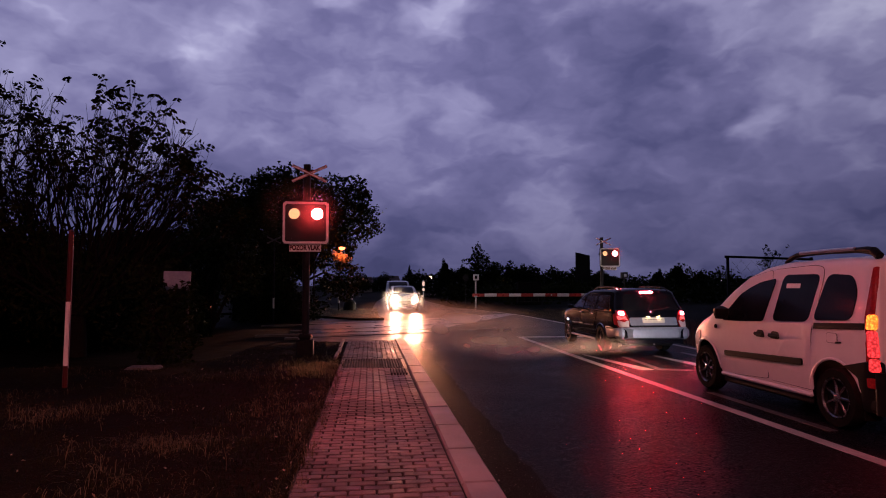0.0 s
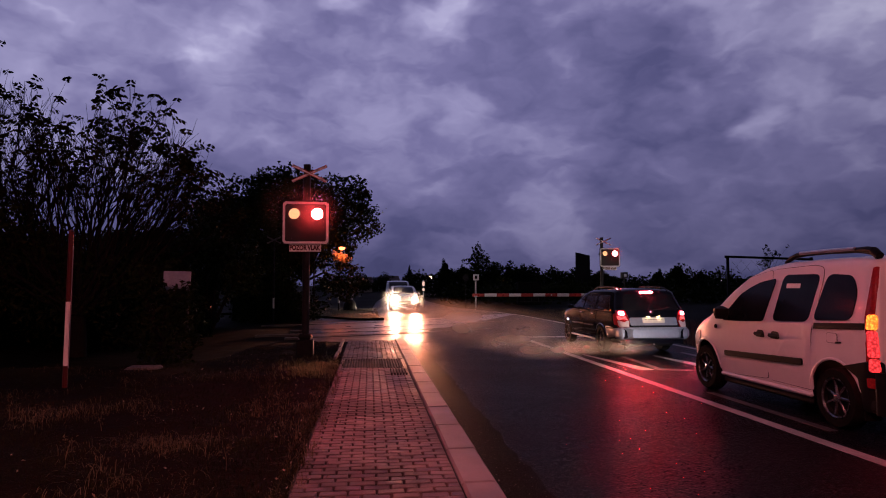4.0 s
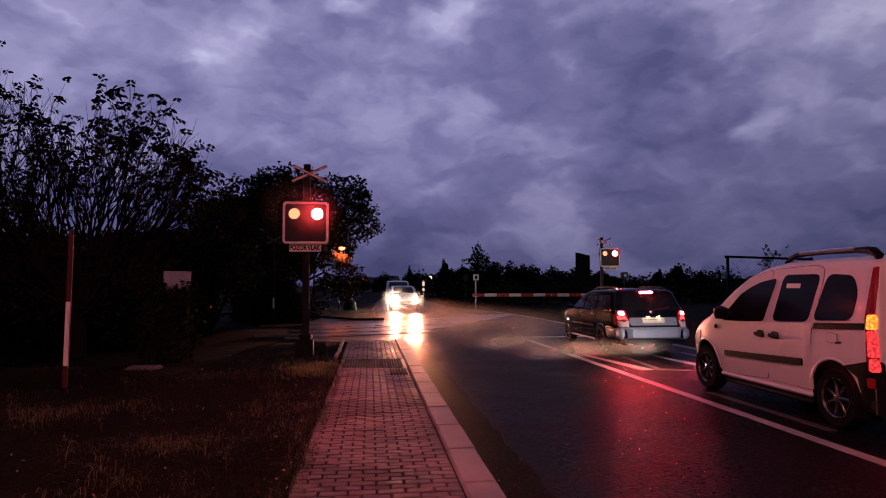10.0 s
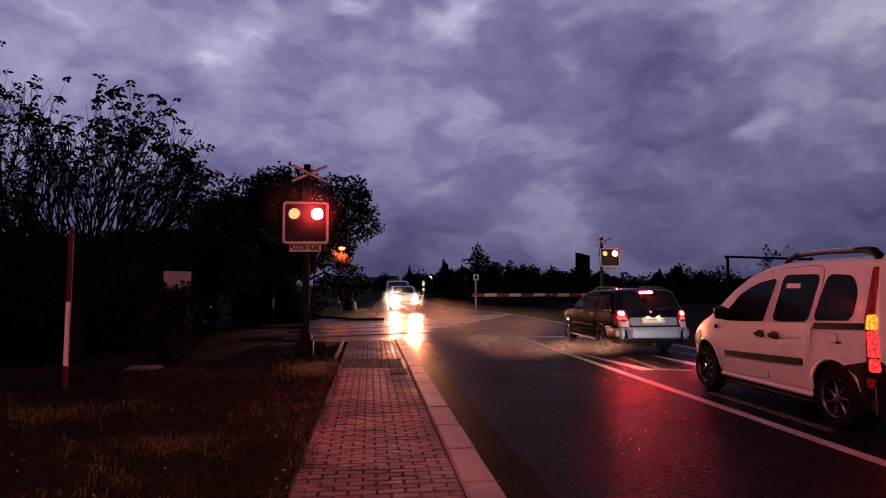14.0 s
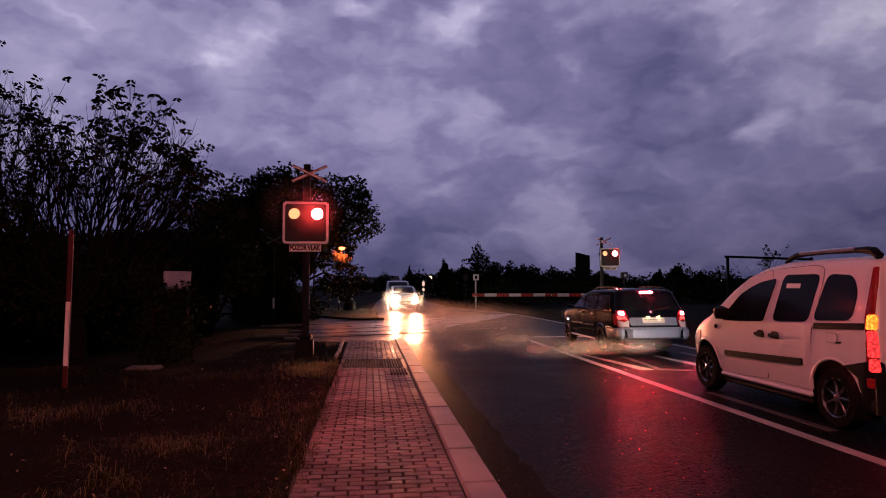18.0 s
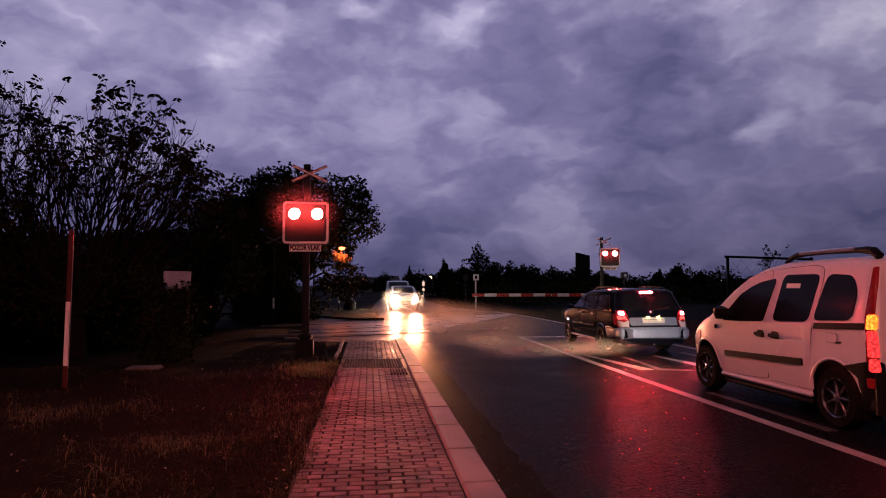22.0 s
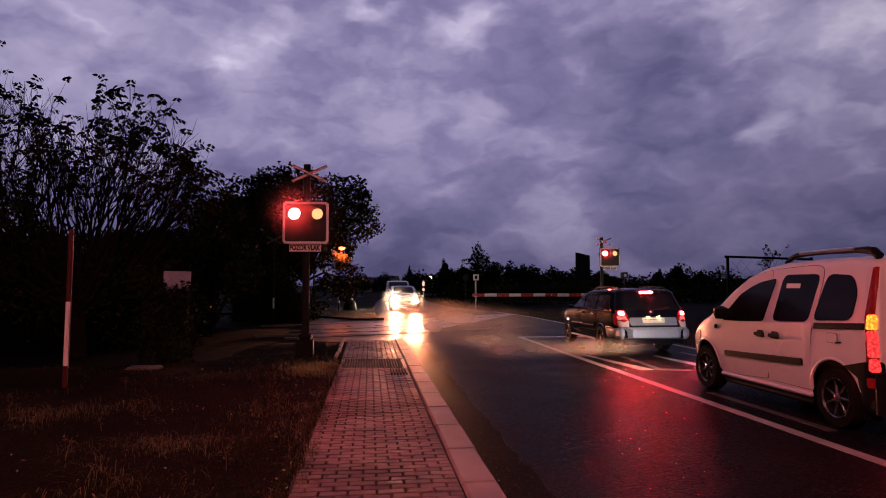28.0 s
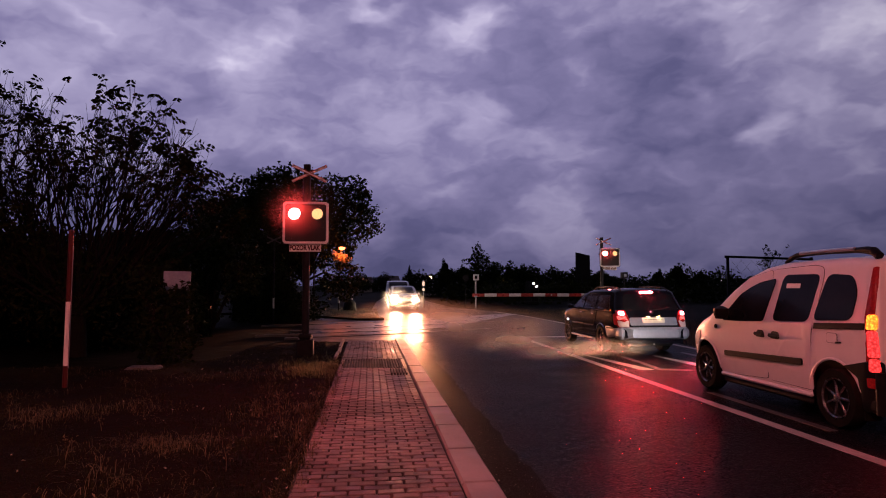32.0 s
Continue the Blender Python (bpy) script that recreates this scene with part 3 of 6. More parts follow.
def build_road():
    ys = [-14, 0, 17, 24, 28.6, 33, 38, 45, 60, 90, 130, 175]
    left = [0.92, 0.92, 0.92, 0.9, 0.7, 0.3, 0.1, 0.2, 0.6, 2.0, 3.6, 5.6]
    right = [7.95, 7.95, 7.95, 7.9, 7.8, 7.55, 7.0, 5.5, 5.4, 6.6, 8.2, 10.2]
    fl = lambda y: np.interp(y, ys, left)
    fr = lambda y: np.interp(y, ys, right)
    yy = [-14 + 1.5 * i for i in range(127)]
    strip("road", [(fl(y), y) for y in yy], [(fr(y), y) for y in yy], -0.3, ROAD_Z, ASPHALT, "wet dark asphalt road leading to the level crossing", "road")
    # the worn gutter beside the kerb, with a ragged edge
    edge = [(1.32 + 0.16 * noise.noise((0, y * 0.9, 4)) + 0.06 * noise.noise((0, y * 4, 9)), y) for y in np.linspace(-8, 17, 120)]
    strip("gutter", [(0.93, y) for _, y in edge], edge, -0.2, ROAD_Z + 0.003, GUTTER, "dark dirty gutter between kerb and road", "gutter")
    # the apron of the level crossing, beside the end of the pavement
    a = [(-1.7 + 0.09 * i, 17.55) for i in range(32)]
    b = [(-3.0 + 0.13 * i, 31.5 - 0.02 * i) for i in range(32)]
    strip("crossing_apron", b, a, -0.3, ROAD_Z - 0.004, OLD_ASPHALT, "worn wet asphalt apron of the level crossing", "road")
    # the deck between the aslant rails, painted paler to imitate wet shine
    deck = [(-1.74, 19.53), (-0.59, 20.51), (0.81, 20.83), (2.72, 23.40), (5.19, 28.54), (7.68, 33.96), (6.23, 33.45), (3.91, 31.28), (1.09, 28.08), (-0.80, 27.42), (-2.60, 26.04)]
    tagged(shape("crossing_deck", slab(deck, ROAD_Z - 0.05, ROAD_Z + 0.006), DECK), "worn deck of the level crossing, painted paler to imitate wet shine", "road", kind="structure")
    # raised pale strips, aslant over the crossing, that imitate wet lit streaks
    streaks = [((-2.4, 19.2), (1.2, 20.6), (4.2, 22.6)), ((-2.6, 22.2), (0.9, 23.6), (5.8, 27.4)), ((-3.4, 20.3), (0.2, 21.4), (2.6, 23.2)), ((-4.0, 25.2), (0.6, 26.4), (3.6, 29.5))]
    for s in streaks:
        pts = []
        for i in range(13):
            t = i / 12
            p = [(1 - t) ** 2 * s[0][k] + 2 * t * (1 - t) * s[1][k] + t * t * s[2][k] for k in (0, 1)]
            pts.append((p[0], p[1] + 0.05 * math.sin(i * 1.7)))
        w = 0.14
        tagged(shape("wet_streak", slab([(x, y - w) for x, y in pts] + [(x, y + w) for x, y in reversed(pts)], ROAD_Z - 0.05, ROAD_Z + 0.014), OLD_ASPHALT), "raised pale strip that imitates a wet lit streak across the crossing", "seam", kind="structure")


def mark(outline, material=None, label="white painted road line"):
    tagged(shape("road_marking", slab(outline, ROAD_Z - 0.02, ROAD_Z + 0.004), material or PAINT_WHITE), label, "marking", kind="structure")


def build_markings():
    mark([(4.28, -10), (4.42, -10), (4.42, 19.0), (4.28, 19.0)], label="solid white line between the lanes")
    mark([(4.42, 18.72), (7.7, 18.72), (7.7, 19.0), (4.42, 19.0)], label="white stop line before the level crossing")
    mark([(7.66, -10), (7.78, -10), (7.74, 24), (7.62, 32), (7.1, 37), (6.98, 37), (7.5, 32), (7.62, 24)], label="white line along the road's edge")
    mark([(4.72, 6.4), (4.84, 6.4), (4.84, 8.9), (4.72, 8.9)], PAINT_WORN, "worn white dash on the road")
    # arrow and lane marks under the waiting cars
    mark([(4.60, 14.0), (4.66, 14.0), (5.06, 11.35), (4.80, 11.35)], label="tapering white lane mark")
    mark([(5.28, 13.5), (5.40, 13.5), (5.26, 11.5), (5.72, 11.25), (5.68, 11.12), (5.12, 11.3)], PAINT_WORN, "worn white lane arrow")
    mark([(6.02, 13.6), (6.10, 13.6), (6.34, 11.75), (6.08, 11.75)], label="tapering white lane mark")
    mark([(6.9, 14.2), (7.0, 14.2), (7.1, 12.9), (6.9, 12.9)], PAINT_WORN, "worn white lane mark")


PAVE_X0, PAVE_Y0, PAVE_Y1 = -0.545, -5.0, 17.35


def build_pavement():
    base = tagged(shape("pavement", at(box(1.24, PAVE_Y1 - PAVE_Y0, 0.2), 0.055, (PAVE_Y0 + PAVE_Y1) / 2, -0.128), JOINT), "pavement of grey brick pavers in stretcher bond", "pavement", kind="structure")
    brick = bpy.data.meshes.new("paver")
    g = box(0.184, 0.085, 0.06, 0.006)
    brick.from_pydata(g[0], [], g[1])
    brick.materials.append(PAVER)
    half = bpy.data.meshes.new("half_paver")
    gh = box(0.084, 0.085, 0.06, 0.006)
    half.from_pydata(gh[0], [], gh[1])
    half.materials.append(PAVER)
    rng = random.Random(4)
    rest = []
    rows = int((PAVE_Y1 - PAVE_Y0) / 0.1)
    for r in range(rows):
        y = PAVE_Y0 + 0.05 + r * 0.1
        if 11.55 < y < 12.95:
            cells = []
        elif r % 2:
            cells = [(PAVE_X0 + 0.05, True)] + [(PAVE_X0 + 0.2 + 0.2 * k, False) for k in range(5)] + [(PAVE_X0 + 1.15, True)]
        else:
            cells = [(PAVE_X0 + 0.1 + 0.2 * k, False) for k in range(6)]
        for x, small in cells:
            dip = -0.012 * noise.noise((x * 1.1, y * 0.7, 3)) + rng.uniform(-0.003, 0.003)
            m = pose(x + rng.uniform(-0.002, 0.002), y, -0.03 + dip, rng.uniform(-1.2, 1.2), rng.uniform(-1.0, 1.0), rng.uniform(-0.7, 0.7))
            if 4.2 < y < 8.9:
                ob = new("paver", half if small else brick)
                ob.parent = base
                ob.matrix_basis = m
            else:
                rest.append(moved(gh if small else g, m))
    ob = shape("distant_pavers", join(*rest), PAVER_REST, base)
    tagged(ob, kind="stuff")
    # ribbed tactile blocks across the end
    rib = bpy.data.meshes.new("tactile_rib")
    gr = box(0.028, 0.19, 0.05, 0.006)
    rib.from_pydata(gr[0], [], gr[1])
    rib.materials.append(TACTILE)
    for k in range(21):
        for j in range(7):
            ob = new("tactile_rib", rib)
            ob.parent = base
            ob.matrix_basis = pose(-0.42 + 0.048 * k, 11.65 + 0.2 * j, -0.022 + rng.uniform(-0.003, 0.003), 0, 0, rng.uniform(-1, 1))
    for k in range(6):
        for j in range(3):
            ob = new("tactile_rib", rib)
            ob.parent = base
            ob.matrix_basis = pose(0.36 + 0.048 * k, 10.75 + 0.2 * j, 0.004 + rng.uniform(-0.003, 0.003), 0, 0, rng.uniform(-1, 1))
    for x in (-0.505, 0.625):
        part("border_course", at(box(0.07, 1.38, 0.06, 0.006), x, 12.25, -0.032), PAVER_REST, base)


def build_kerb():
    kerb = thing("kerb", pose(0, 0, 0), "pale concrete kerb along the wet road", "kerb")
    tagged(kerb, kind="structure")
    me = bpy.data.meshes.new("kerb_stone")
    g = box(0.262, 0.992, 0.3, 0.018)
    me.from_pydata(g[0], [], g[1])
    me.materials.append(KERB)
    rng = random.Random(9)
    for i in range(-5, 18):
        ob = new("kerb_stone", me)
        ob.parent = kerb
        ob.matrix_basis = pose(0.806 + rng.uniform(-0.004, 0.004), 0.35 + i - 0.05, -0.147 + rng.uniform(-0.004, 0.004), rng.uniform(-0.2, 0.2), rng.uniform(-0.4, 0.4), rng.uniform(-0.2, 0.2))
    # the narrow edging on the grass side, and the worn kerb end
    edge = thing("edging_kerb", pose(0, 0, 0), "narrow pale concrete edging beside the grass", "kerb")
    tagged(edge, kind="structure")
    for i in range(4):
        part("edging_stone", at(box(0.06, 0.98, 0.2, 0.01), -0.66 + rng.uniform(-0.01, 0.01), 13.6 + i * 1.0, -0.06 + 0.02 * (i > 1)), KERB, edge)


# ---- vehicles ----
class Shell:
    """A car's outer skin: y runs forward from the tail, z up from the ground, x to the car's right."""

    def __init__(self, length, half, top, sill, arches, belt, lean, nose, tail, slant, shoulder=0.1, crown=0.03):
        self.length, self.half, self.sill, self.arches, self.belt, self.lean = length, half, sill, arches, belt, lean
        self.top, self.nose, self.tail, self.slant, self.shoulder, self.crown = top, nose, tail, slant, shoulder, crown

    def ztop(self, y):
        p = self.top
        return float(np.interp(y, [a for a, _ in p], [b for _, b in p]))

    def plan(self, y):
        w = 0.0
        for corner, d in ((self.tail, y), (self.nose, self.length - y)):
            c, depth = corner
            if d < c:
                w += depth * (1 - math.sqrt(max(0, 1 - ((c - d) / c) ** 2)))
        return w

    def width(self, y, z):
        w = self.half - self.plan(y)
        if z > self.belt:
            w -= self.lean * (z - self.belt) + 0.25 * self.lean * (z - self.belt) ** 2
        if z < 0.45:
            w -= 0.12 * (0.45 - z)
        w -= 0.02 * abs(z - 0.75) + 0.16 * max(0.0, 0.72 - z) ** 2
        return w

    def shift(self, y, z):
        """The tail's slant: how far forward the skin lies there at that height."""
        s = float(np.interp(z, [a for a, _ in self.slant], [b for _, b in self.slant]))
        return s * max(0, 1 - y / 0.7)

    def zlow(self, y):
        low = self.sill
        for yc, r, zc in self.arches:
            if abs(y - yc) < r:
                low = max(low, zc + math.sqrt(r * r - (y - yc) ** 2))
        return low

    def geo(self):
        ys = set(np.linspace(0, self.length, 44).tolist()) | {0.02, 0.05, 0.1, 0.15, self.length - 0.02, self.length - 0.06}
        for yc, r, zc in self.arches:
            ys = {y for y in ys if abs(y - yc) > r + 0.02} | {yc + r * math.cos(math.pi * k / 20) * 0.9999 for k in range(21)} | {yc - r - 0.002, yc + r + 0.002}
        v, rings = [], []
        for y in sorted(ys):
            zt = self.ztop(y)
            rr = min(self.shoulder, 0.4 * (zt - self.sill))
            zs = zt - rr
            zl = min(self.zlow(y), zs - 0.02)
            side = [(self.width(y, z), z) for z in np.linspace(zl, zs, 18)]
            w = side[-1][0]
            for k in range(1, 6):
                a = math.pi / 2 * k / 5
                side.append((w - rr * (1 - math.cos(a)), zs + rr * math.sin(a)))
            wt = side[-1][0]
            for k in range(1, 5):
                x = wt * (1 - k / 4.5)
                side.append((x, zt + self.crown * (1 - (x / wt) ** 2)))
            ring = [(-x, y + self.shift(y, z), z) for x, z in side] + [(x, y + self.shift(y, z), z) for x, z in reversed(side)]
            rings.append(range(len(v), len(v) + len(ring)))
            v += ring
        n = len(rings[0])
        f = []
        for a, b in zip(rings, rings[1:]):
            f += [(a[i], b[i], b[i + 1], a[i + 1]) for i in range(n - 1)]
        for ring, flip in ((rings[0], False), (rings[-1], True)):
            for i in range(n // 2 - 1):
                q = (ring[i], ring[i + 1], ring[n - 2 - i], ring[n - 1 - i])
                f.append(q[::-1] if flip else q)
        return v, f

    def panel(self, outline, side, off, depth=0.02, grow=0.0, r=0.04):
        """A plate that follows the flank; outline in (y, z), side -1 for the car's left."""
        pts = rounded(outline, r)
        cy, cz = sum(p[0] for p in pts) / len(pts), sum(p[1] for p in pts) / len(pts)
        n = len(pts)
        v, f = [], []

        def place(y, z, o):
            return (side * (self.width(y, min(z, self.ztop(y) - 0.02)) + o), y + self.shift(y, z), z)
        big = []
        for y, z in pts:
            d = math.hypot(y - cy, z - cz)
            big.append((cy + (y - cy) * (1 + grow / d), cz + (z - cz) * (1 + grow / d)))
        v += [place(y, z, off - depth) for y, z in big]
        for s in (1.0, 0.8, 0.55, 0.28):
            v += [place(cy + (y - cy) * s, cz + (z - cz) * s, off) for y, z in big]
        v.append(place(cy, cz, off))
        for k in range(4):
            f += [(k * n + i, k * n + (i + 1) % n, (k + 1) * n + (i + 1) % n, (k + 1) * n + i) for i in range(n)]
        f += [(4 * n + i, 4 * n + (i + 1) % n, 5 * n) for i in range(n)]
        if side > 0:
            f = [q[::-1] for q in f]
        return v, f

    def back(self, outline, off, depth=0.02, r=0.03):
        """A plate that follows the tail; outline in (x, z)."""
        pts = rounded(outline, r)
        n = len(pts)
        cx, cz = sum(p[0] for p in pts) / n, sum(p[1] for p in pts) / n
        v, f = [], []
        c, deep = self.tail

        def bow(x, z):
            k = 1 - (self.width(c, z) - abs(x)) / deep
            return 0 if k <= 0 else c * (1 - math.sqrt(max(0, 1 - min(k, 0.97) ** 2)))

        def place(x, z, o):
            d = bow(x, z)
            return (x, d + self.shift(d, z) - o, z)
        v += [place(x, z, off - depth) for x, z in pts]
        for s in (1.0, 0.66, 0.33):
            v += [place(cx + (x - cx) * s, cz + (z - cz) * s, off) for x, z in pts]
        v.append(place(cx, cz, off))
        for k in range(3):
            f += [(k * n + i, k * n + (i + 1) % n, (k + 1) * n + (i + 1) % n, (k + 1) * n + i) for i in range(n)]
        f += [(3 * n + i, 3 * n + (i + 1) % n, 4 * n) for i in range(n)]
        return v, f


def wheel(parent, x, y, r, side, spokes, width=0.2, rim_material=None, spoke_width=0.03):
    """A wheel on its axle; side -1 faces the car's left."""
    rim_material = rim_material or ALLOY
    turn = pose(x, y, r, 0, 90 * side, 0)
    tyre = part("wheel", moved(lathe([(r * 0.66, -width / 2), (r * 0.93, -width / 2), (r, -width * 0.32), (r, width * 0.32), (r * 0.93, width / 2), (r * 0.66, width / 2)], 36, True), turn), RUBBER, parent, "black rubber tyre on its rim")
    part("rim", moved(lathe([(r * 0.68, -width * 0.4), (r * 0.68, width * 0.46), (r * 0.62, width * 0.47), (r * 0.6, width * 0.2), (0.02, width * 0.16), (0.02, -width * 0.2)], 32), turn), PLASTIC, tyre)
    for k in range(spokes):
        a = 360 * k / spokes + 12
        s = moved(at(box(r * 0.55, spoke_width, 0.02, 0.006), r * 0.34, 0, 0), pose(0, 0, width * 0.33, 0, 0, a))
        part("spoke", moved(s, turn), rim_material, tyre)
    part("hub_cap", moved(at(lathe([(r * 0.16, 0), (r * 0.15, 0.02), (r * 0.05, 0.03)], 16), 0, 0, width * 0.33), turn), rim_material, tyre)
    part("rim_edge", moved(lathe([(r * 0.66, width * 0.42), (r * 0.69, width * 0.5), (r * 0.64, width * 0.5), (r * 0.61, width * 0.44)], 36, True), turn), rim_material, tyre)
    return tyre


def bars(parent, face, x0, x1, z0, z1, y, count, material):
    """Plain upright bars in place of writing."""
    w = (x1 - x0) / (count * 1.6)
    for k in range(count):
        cx = x0 + (k + 0.5) * (x1 - x0) / count
        part("bar", at(box(w, 0.004, z1 - z0, 0), cx, y, (z0 + z1) / 2), material, face, smooth=False)


def build_van():
    van = thing("white_van", pose(5.80, 5.89, ROAD_Z), "white passenger van with tinted windows waiting on the wet road", "van")
    top = [(0, 1.74), (0.08, 1.775), (0.4, 1.80), (1.1, 1.80), (1.6, 1.785), (2.0, 1.73), (2.35, 1.62), (2.7, 1.43), (3.0, 1.22), (3.22, 1.09), (3.5, 1.0), (3.75, 0.90), (3.92, 0.82), (4.03, 0.74), (4.11, 0.62)]
    s = Shell(4.11, 0.915, top, 0.27, [(0.638, 0.395, 0.33), (3.335, 0.40, 0.33)], 1.05, 0.13, (1.0, 0.42), (0.2, 0.07), [(0.2, 0.0), (0.75, 0.0), (1.0, 0.03), (1.75, 0.13)], 0.11, 0.035)
    body = part("body", s.geo(), VAN_WHITE, van)
    part("underbody", at(box(1.25, 3.9, 0.5, 0.05), 0, 2.1, 0.46), PLASTIC, van, "dark underbody")
    for side in (-1, 1):
        # doors with their seams
        front = [(1.82, 0.36), (2.62, 0.31), (2.82, 0.55), (2.90, 0.98), (2.62, 1.36), (2.30, 1.60), (1.78, 1.70)]
        slide = [(0.98, 0.34), (1.80, 0.35), (1.77, 1.70), (1.0, 1.735), (0.86, 1.70), (0.86, 1.55), (0.98, 0.95)]
        for name, line in (("front_door", front), ("sliding_door", slide)):
            seam = part("door_seam", s.panel(line, side, 0.003, grow=0.006, r=0.07), PLASTIC, body)
            door = part(name, s.panel(line, side, 0.008, r=0.07), VAN_WHITE, van)
            y0 = 1.93 if name == "front_door" else 1.63
            handle = part("handle", at(box(0.03, 0.19, 0.045, 0.014), side * (s.width(y0, 0.9) + 0.03), y0, 0.90), PLASTIC, door)
            part("handle_recess", s.panel([(y0 - 0.09, 0.86), (y0 + 0.09, 0.86), (y0 + 0.06, 0.95), (y0 - 0.06, 0.95)], side, 0.010, r=0.03), PLASTIC, door)
        part("front_window", s.panel([(1.88, 1.06), (2.45, 1.035), (2.80, 1.025), (2.77, 1.11), (2.44, 1.38), (2.22, 1.48), (2.0, 1.55), (1.69, 1.595)], side, 0.014, r=0.05), GLASS_DARK, van, "tinted side window")
        part("sliding_window", s.panel([(1.03, 1.10), (1.68, 1.08), (1.54, 1.635), (0.90, 1.635)], side, 0.014, r=0.09), GLASS_DARK, van, "tinted side window")
        part("rear_window", s.panel([(0.95, 1.12), (0.34, 1.15), (0.26, 1.45), (0.36, 1.615), (0.78, 1.635)], side, 0.012, r=0.10), GLASS_DARK, van, "tinted side window")
        part("side_rail_cover", s.panel([(0.15, 1.065), (0.93, 1.03), (0.92, 1.095), (0.15, 1.13)], side, 0.012, r=0.01), PLASTIC, van, "black sliding door track")
        part("rubbing_strip", s.panel([(1.12, 0.605), (2.75, 0.55), (2.75, 0.62), (1.12, 0.68)], side, 0.03, 0.03, r=0.02), PLASTIC, van, "black rubbing strip")
        for y0, name in ((0.638, "rear_arch"), (3.335, "front_arch")):
            arc = [(side * (s.width(y0 + 0.4 * math.cos(a), 0.33 + 0.4 * math.sin(a)) - 0.004), y0 + 0.4 * math.cos(a), 0.33 + 0.4 * math.sin(a)) for a in np.linspace(0.05, math.pi - 0.05, 24)]
            part("arch_lip", tube(arc, 0.016, 8), VAN_WHITE, body)
        part("sill_trim", at(box(0.05, 1.9, 0.05, 0.02), side * 0.872, 1.98, 0.285), VAN_WHITE, van)
        part("lower_skirt", at(box(0.05, 1.85, 0.07, 0.02), side * 0.84, 1.98, 0.21), PLASTIC, van)
        # mirror
        mirror = part("door_mirror", at(lathe([(0.01, -0.09), (0.075, -0.085), (0.10, -0.02), (0.095, 0.05), (0.03, 0.085)], 14), side * 1.02, 2.66, 1.14), PLASTIC, van, "black door mirror")
        part("mirror_arm", tube([(side * 0.88, 2.7, 1.06), (side * 0.95, 2.68, 1.07), (side * 1.0, 2.66, 1.09)], 0.03, 8), PLASTIC, mirror)
        # tail lamp cluster on the corner
        lamp = part("tail_lamp", s.panel([(0.012, 0.64), (0.15, 0.64), (0.14, 1.2), (0.06, 1.69), (0.015, 1.70)], side, 0.012, r=0.02), TAIL_RED, van, "tall dark red tail lamp")
        for z0, z1, m in ((1.07, 1.22, TAIL_AMBER), (0.80, 1.06, TAIL_SPARK), (0.66, 0.79, TAIL_SPARK)):
            part("lamp_lens", s.panel([(0.012, z0), (0.11, z0), (0.10, z1), (0.012, z1)], side, 0.027, r=0.03), m, lamp)
            part("lamp_lens", s.back([(side * 0.72, z0), (side * 0.60, z0), (side * 0.60, z1), (side * 0.72, z1)], 0.012), VAN_BRAKE if z0 > 1.0 else m, lamp)
        # rear bumper corner and its reflector
        part("bumper_corner", s.panel([(0.0, 0.25), (0.27, 0.25), (0.26, 0.58), (0.46, 0.68), (0.14, 0.755), (0.0, 0.77)], side, 0.02, r=0.03), PLASTIC, van, "black plastic bumper corner")
        part("reflector", s.panel([(0.03, 0.50), (0.14, 0.50), (0.14, 0.60), (0.03, 0.60)], side, 0.026, r=0.02), TAIL_RED, van, "red reflector")
        part("bumper_edge", tube([(side * 0.862, 0.035, 0.25), (side * 0.868, 0.03, 0.45), (side * 0.866, 0.03, 0.66)], 0.05, 10), PLASTIC, van)
        part("mud_flap", at(box(0.18, 0.02, 0.22, 0.006), side * 0.78, 0.26, 0.26), RUBBER, van)
        # headlight on the nose
        part("headlight", s.panel([(3.50, 0.86), (3.88, 0.73), (3.91, 0.60), (3.66, 0.62), (3.48, 0.74)], side, 0.012, r=0.05), INDICATOR, van, "pale ribbed headlight glass")
        part("dipped_lamp", at(lathe([(0.075, 0), (0.07, 0.02), (0.02, 0.03)], 16), side * 0.56, 4.122, 0.56, -95, 0, 0), DIPPED, van, "lit dipped headlight")
        part("lamp_cup", at(lathe([(0.09, 0.01), (0.095, -0.02), (0.06, -0.08), (0.085, -0.01)], 16), side * 0.56, 4.122, 0.56, -95, 0, 0), PLASTIC, van)
        part("side_indicator", at(lathe([(0.03, 0), (0.028, 0.015), (0.01, 0.022)], 10), side * (s.width(3.0, 0.92) + 0.0), 3.0, 0.93, 0, 90 * side, 0), PLASTIC, van)
        # roof rail with its feet
        rail = [(side * 0.70, y, z) for y, z in ((1.68, 1.785), (1.58, 1.835), (1.46, 1.866), (1.3, 1.874), (0.9, 1.878), (0.5, 1.878), (0.36, 1.872), (0.26, 1.855), (0.19, 1.80))]
        rr = part("roof_rail", tube(rail, [0.024, 0.03, 0.032, 0.026, 0.024, 0.03, 0.04, 0.046, 0.044], 10), PLASTIC, van, "black and silver roof rail")
        part("rail_bar", tube([(side * 0.722, 1.38, 1.884), (side * 0.722, 0.9, 1.892), (side * 0.722, 0.50, 1.892)], 0.022, 8), CAR_SILVER, rr, "pale metal rail bar")
        wheel(van, side * 0.80, 0.638, 0.318, side, 7)
        wheel(van, side * 0.80, 3.335, 0.318, side, 7)
    # filler cap on the left flank, painted reflection on the sliding door's glass
    part("flap_seam", s.panel([(0.56, 0.90), (0.72, 0.90), (0.72, 1.00), (0.56, 1.00)], -1, 0.003, grow=0.006, r=0.03), PLASTIC, van)
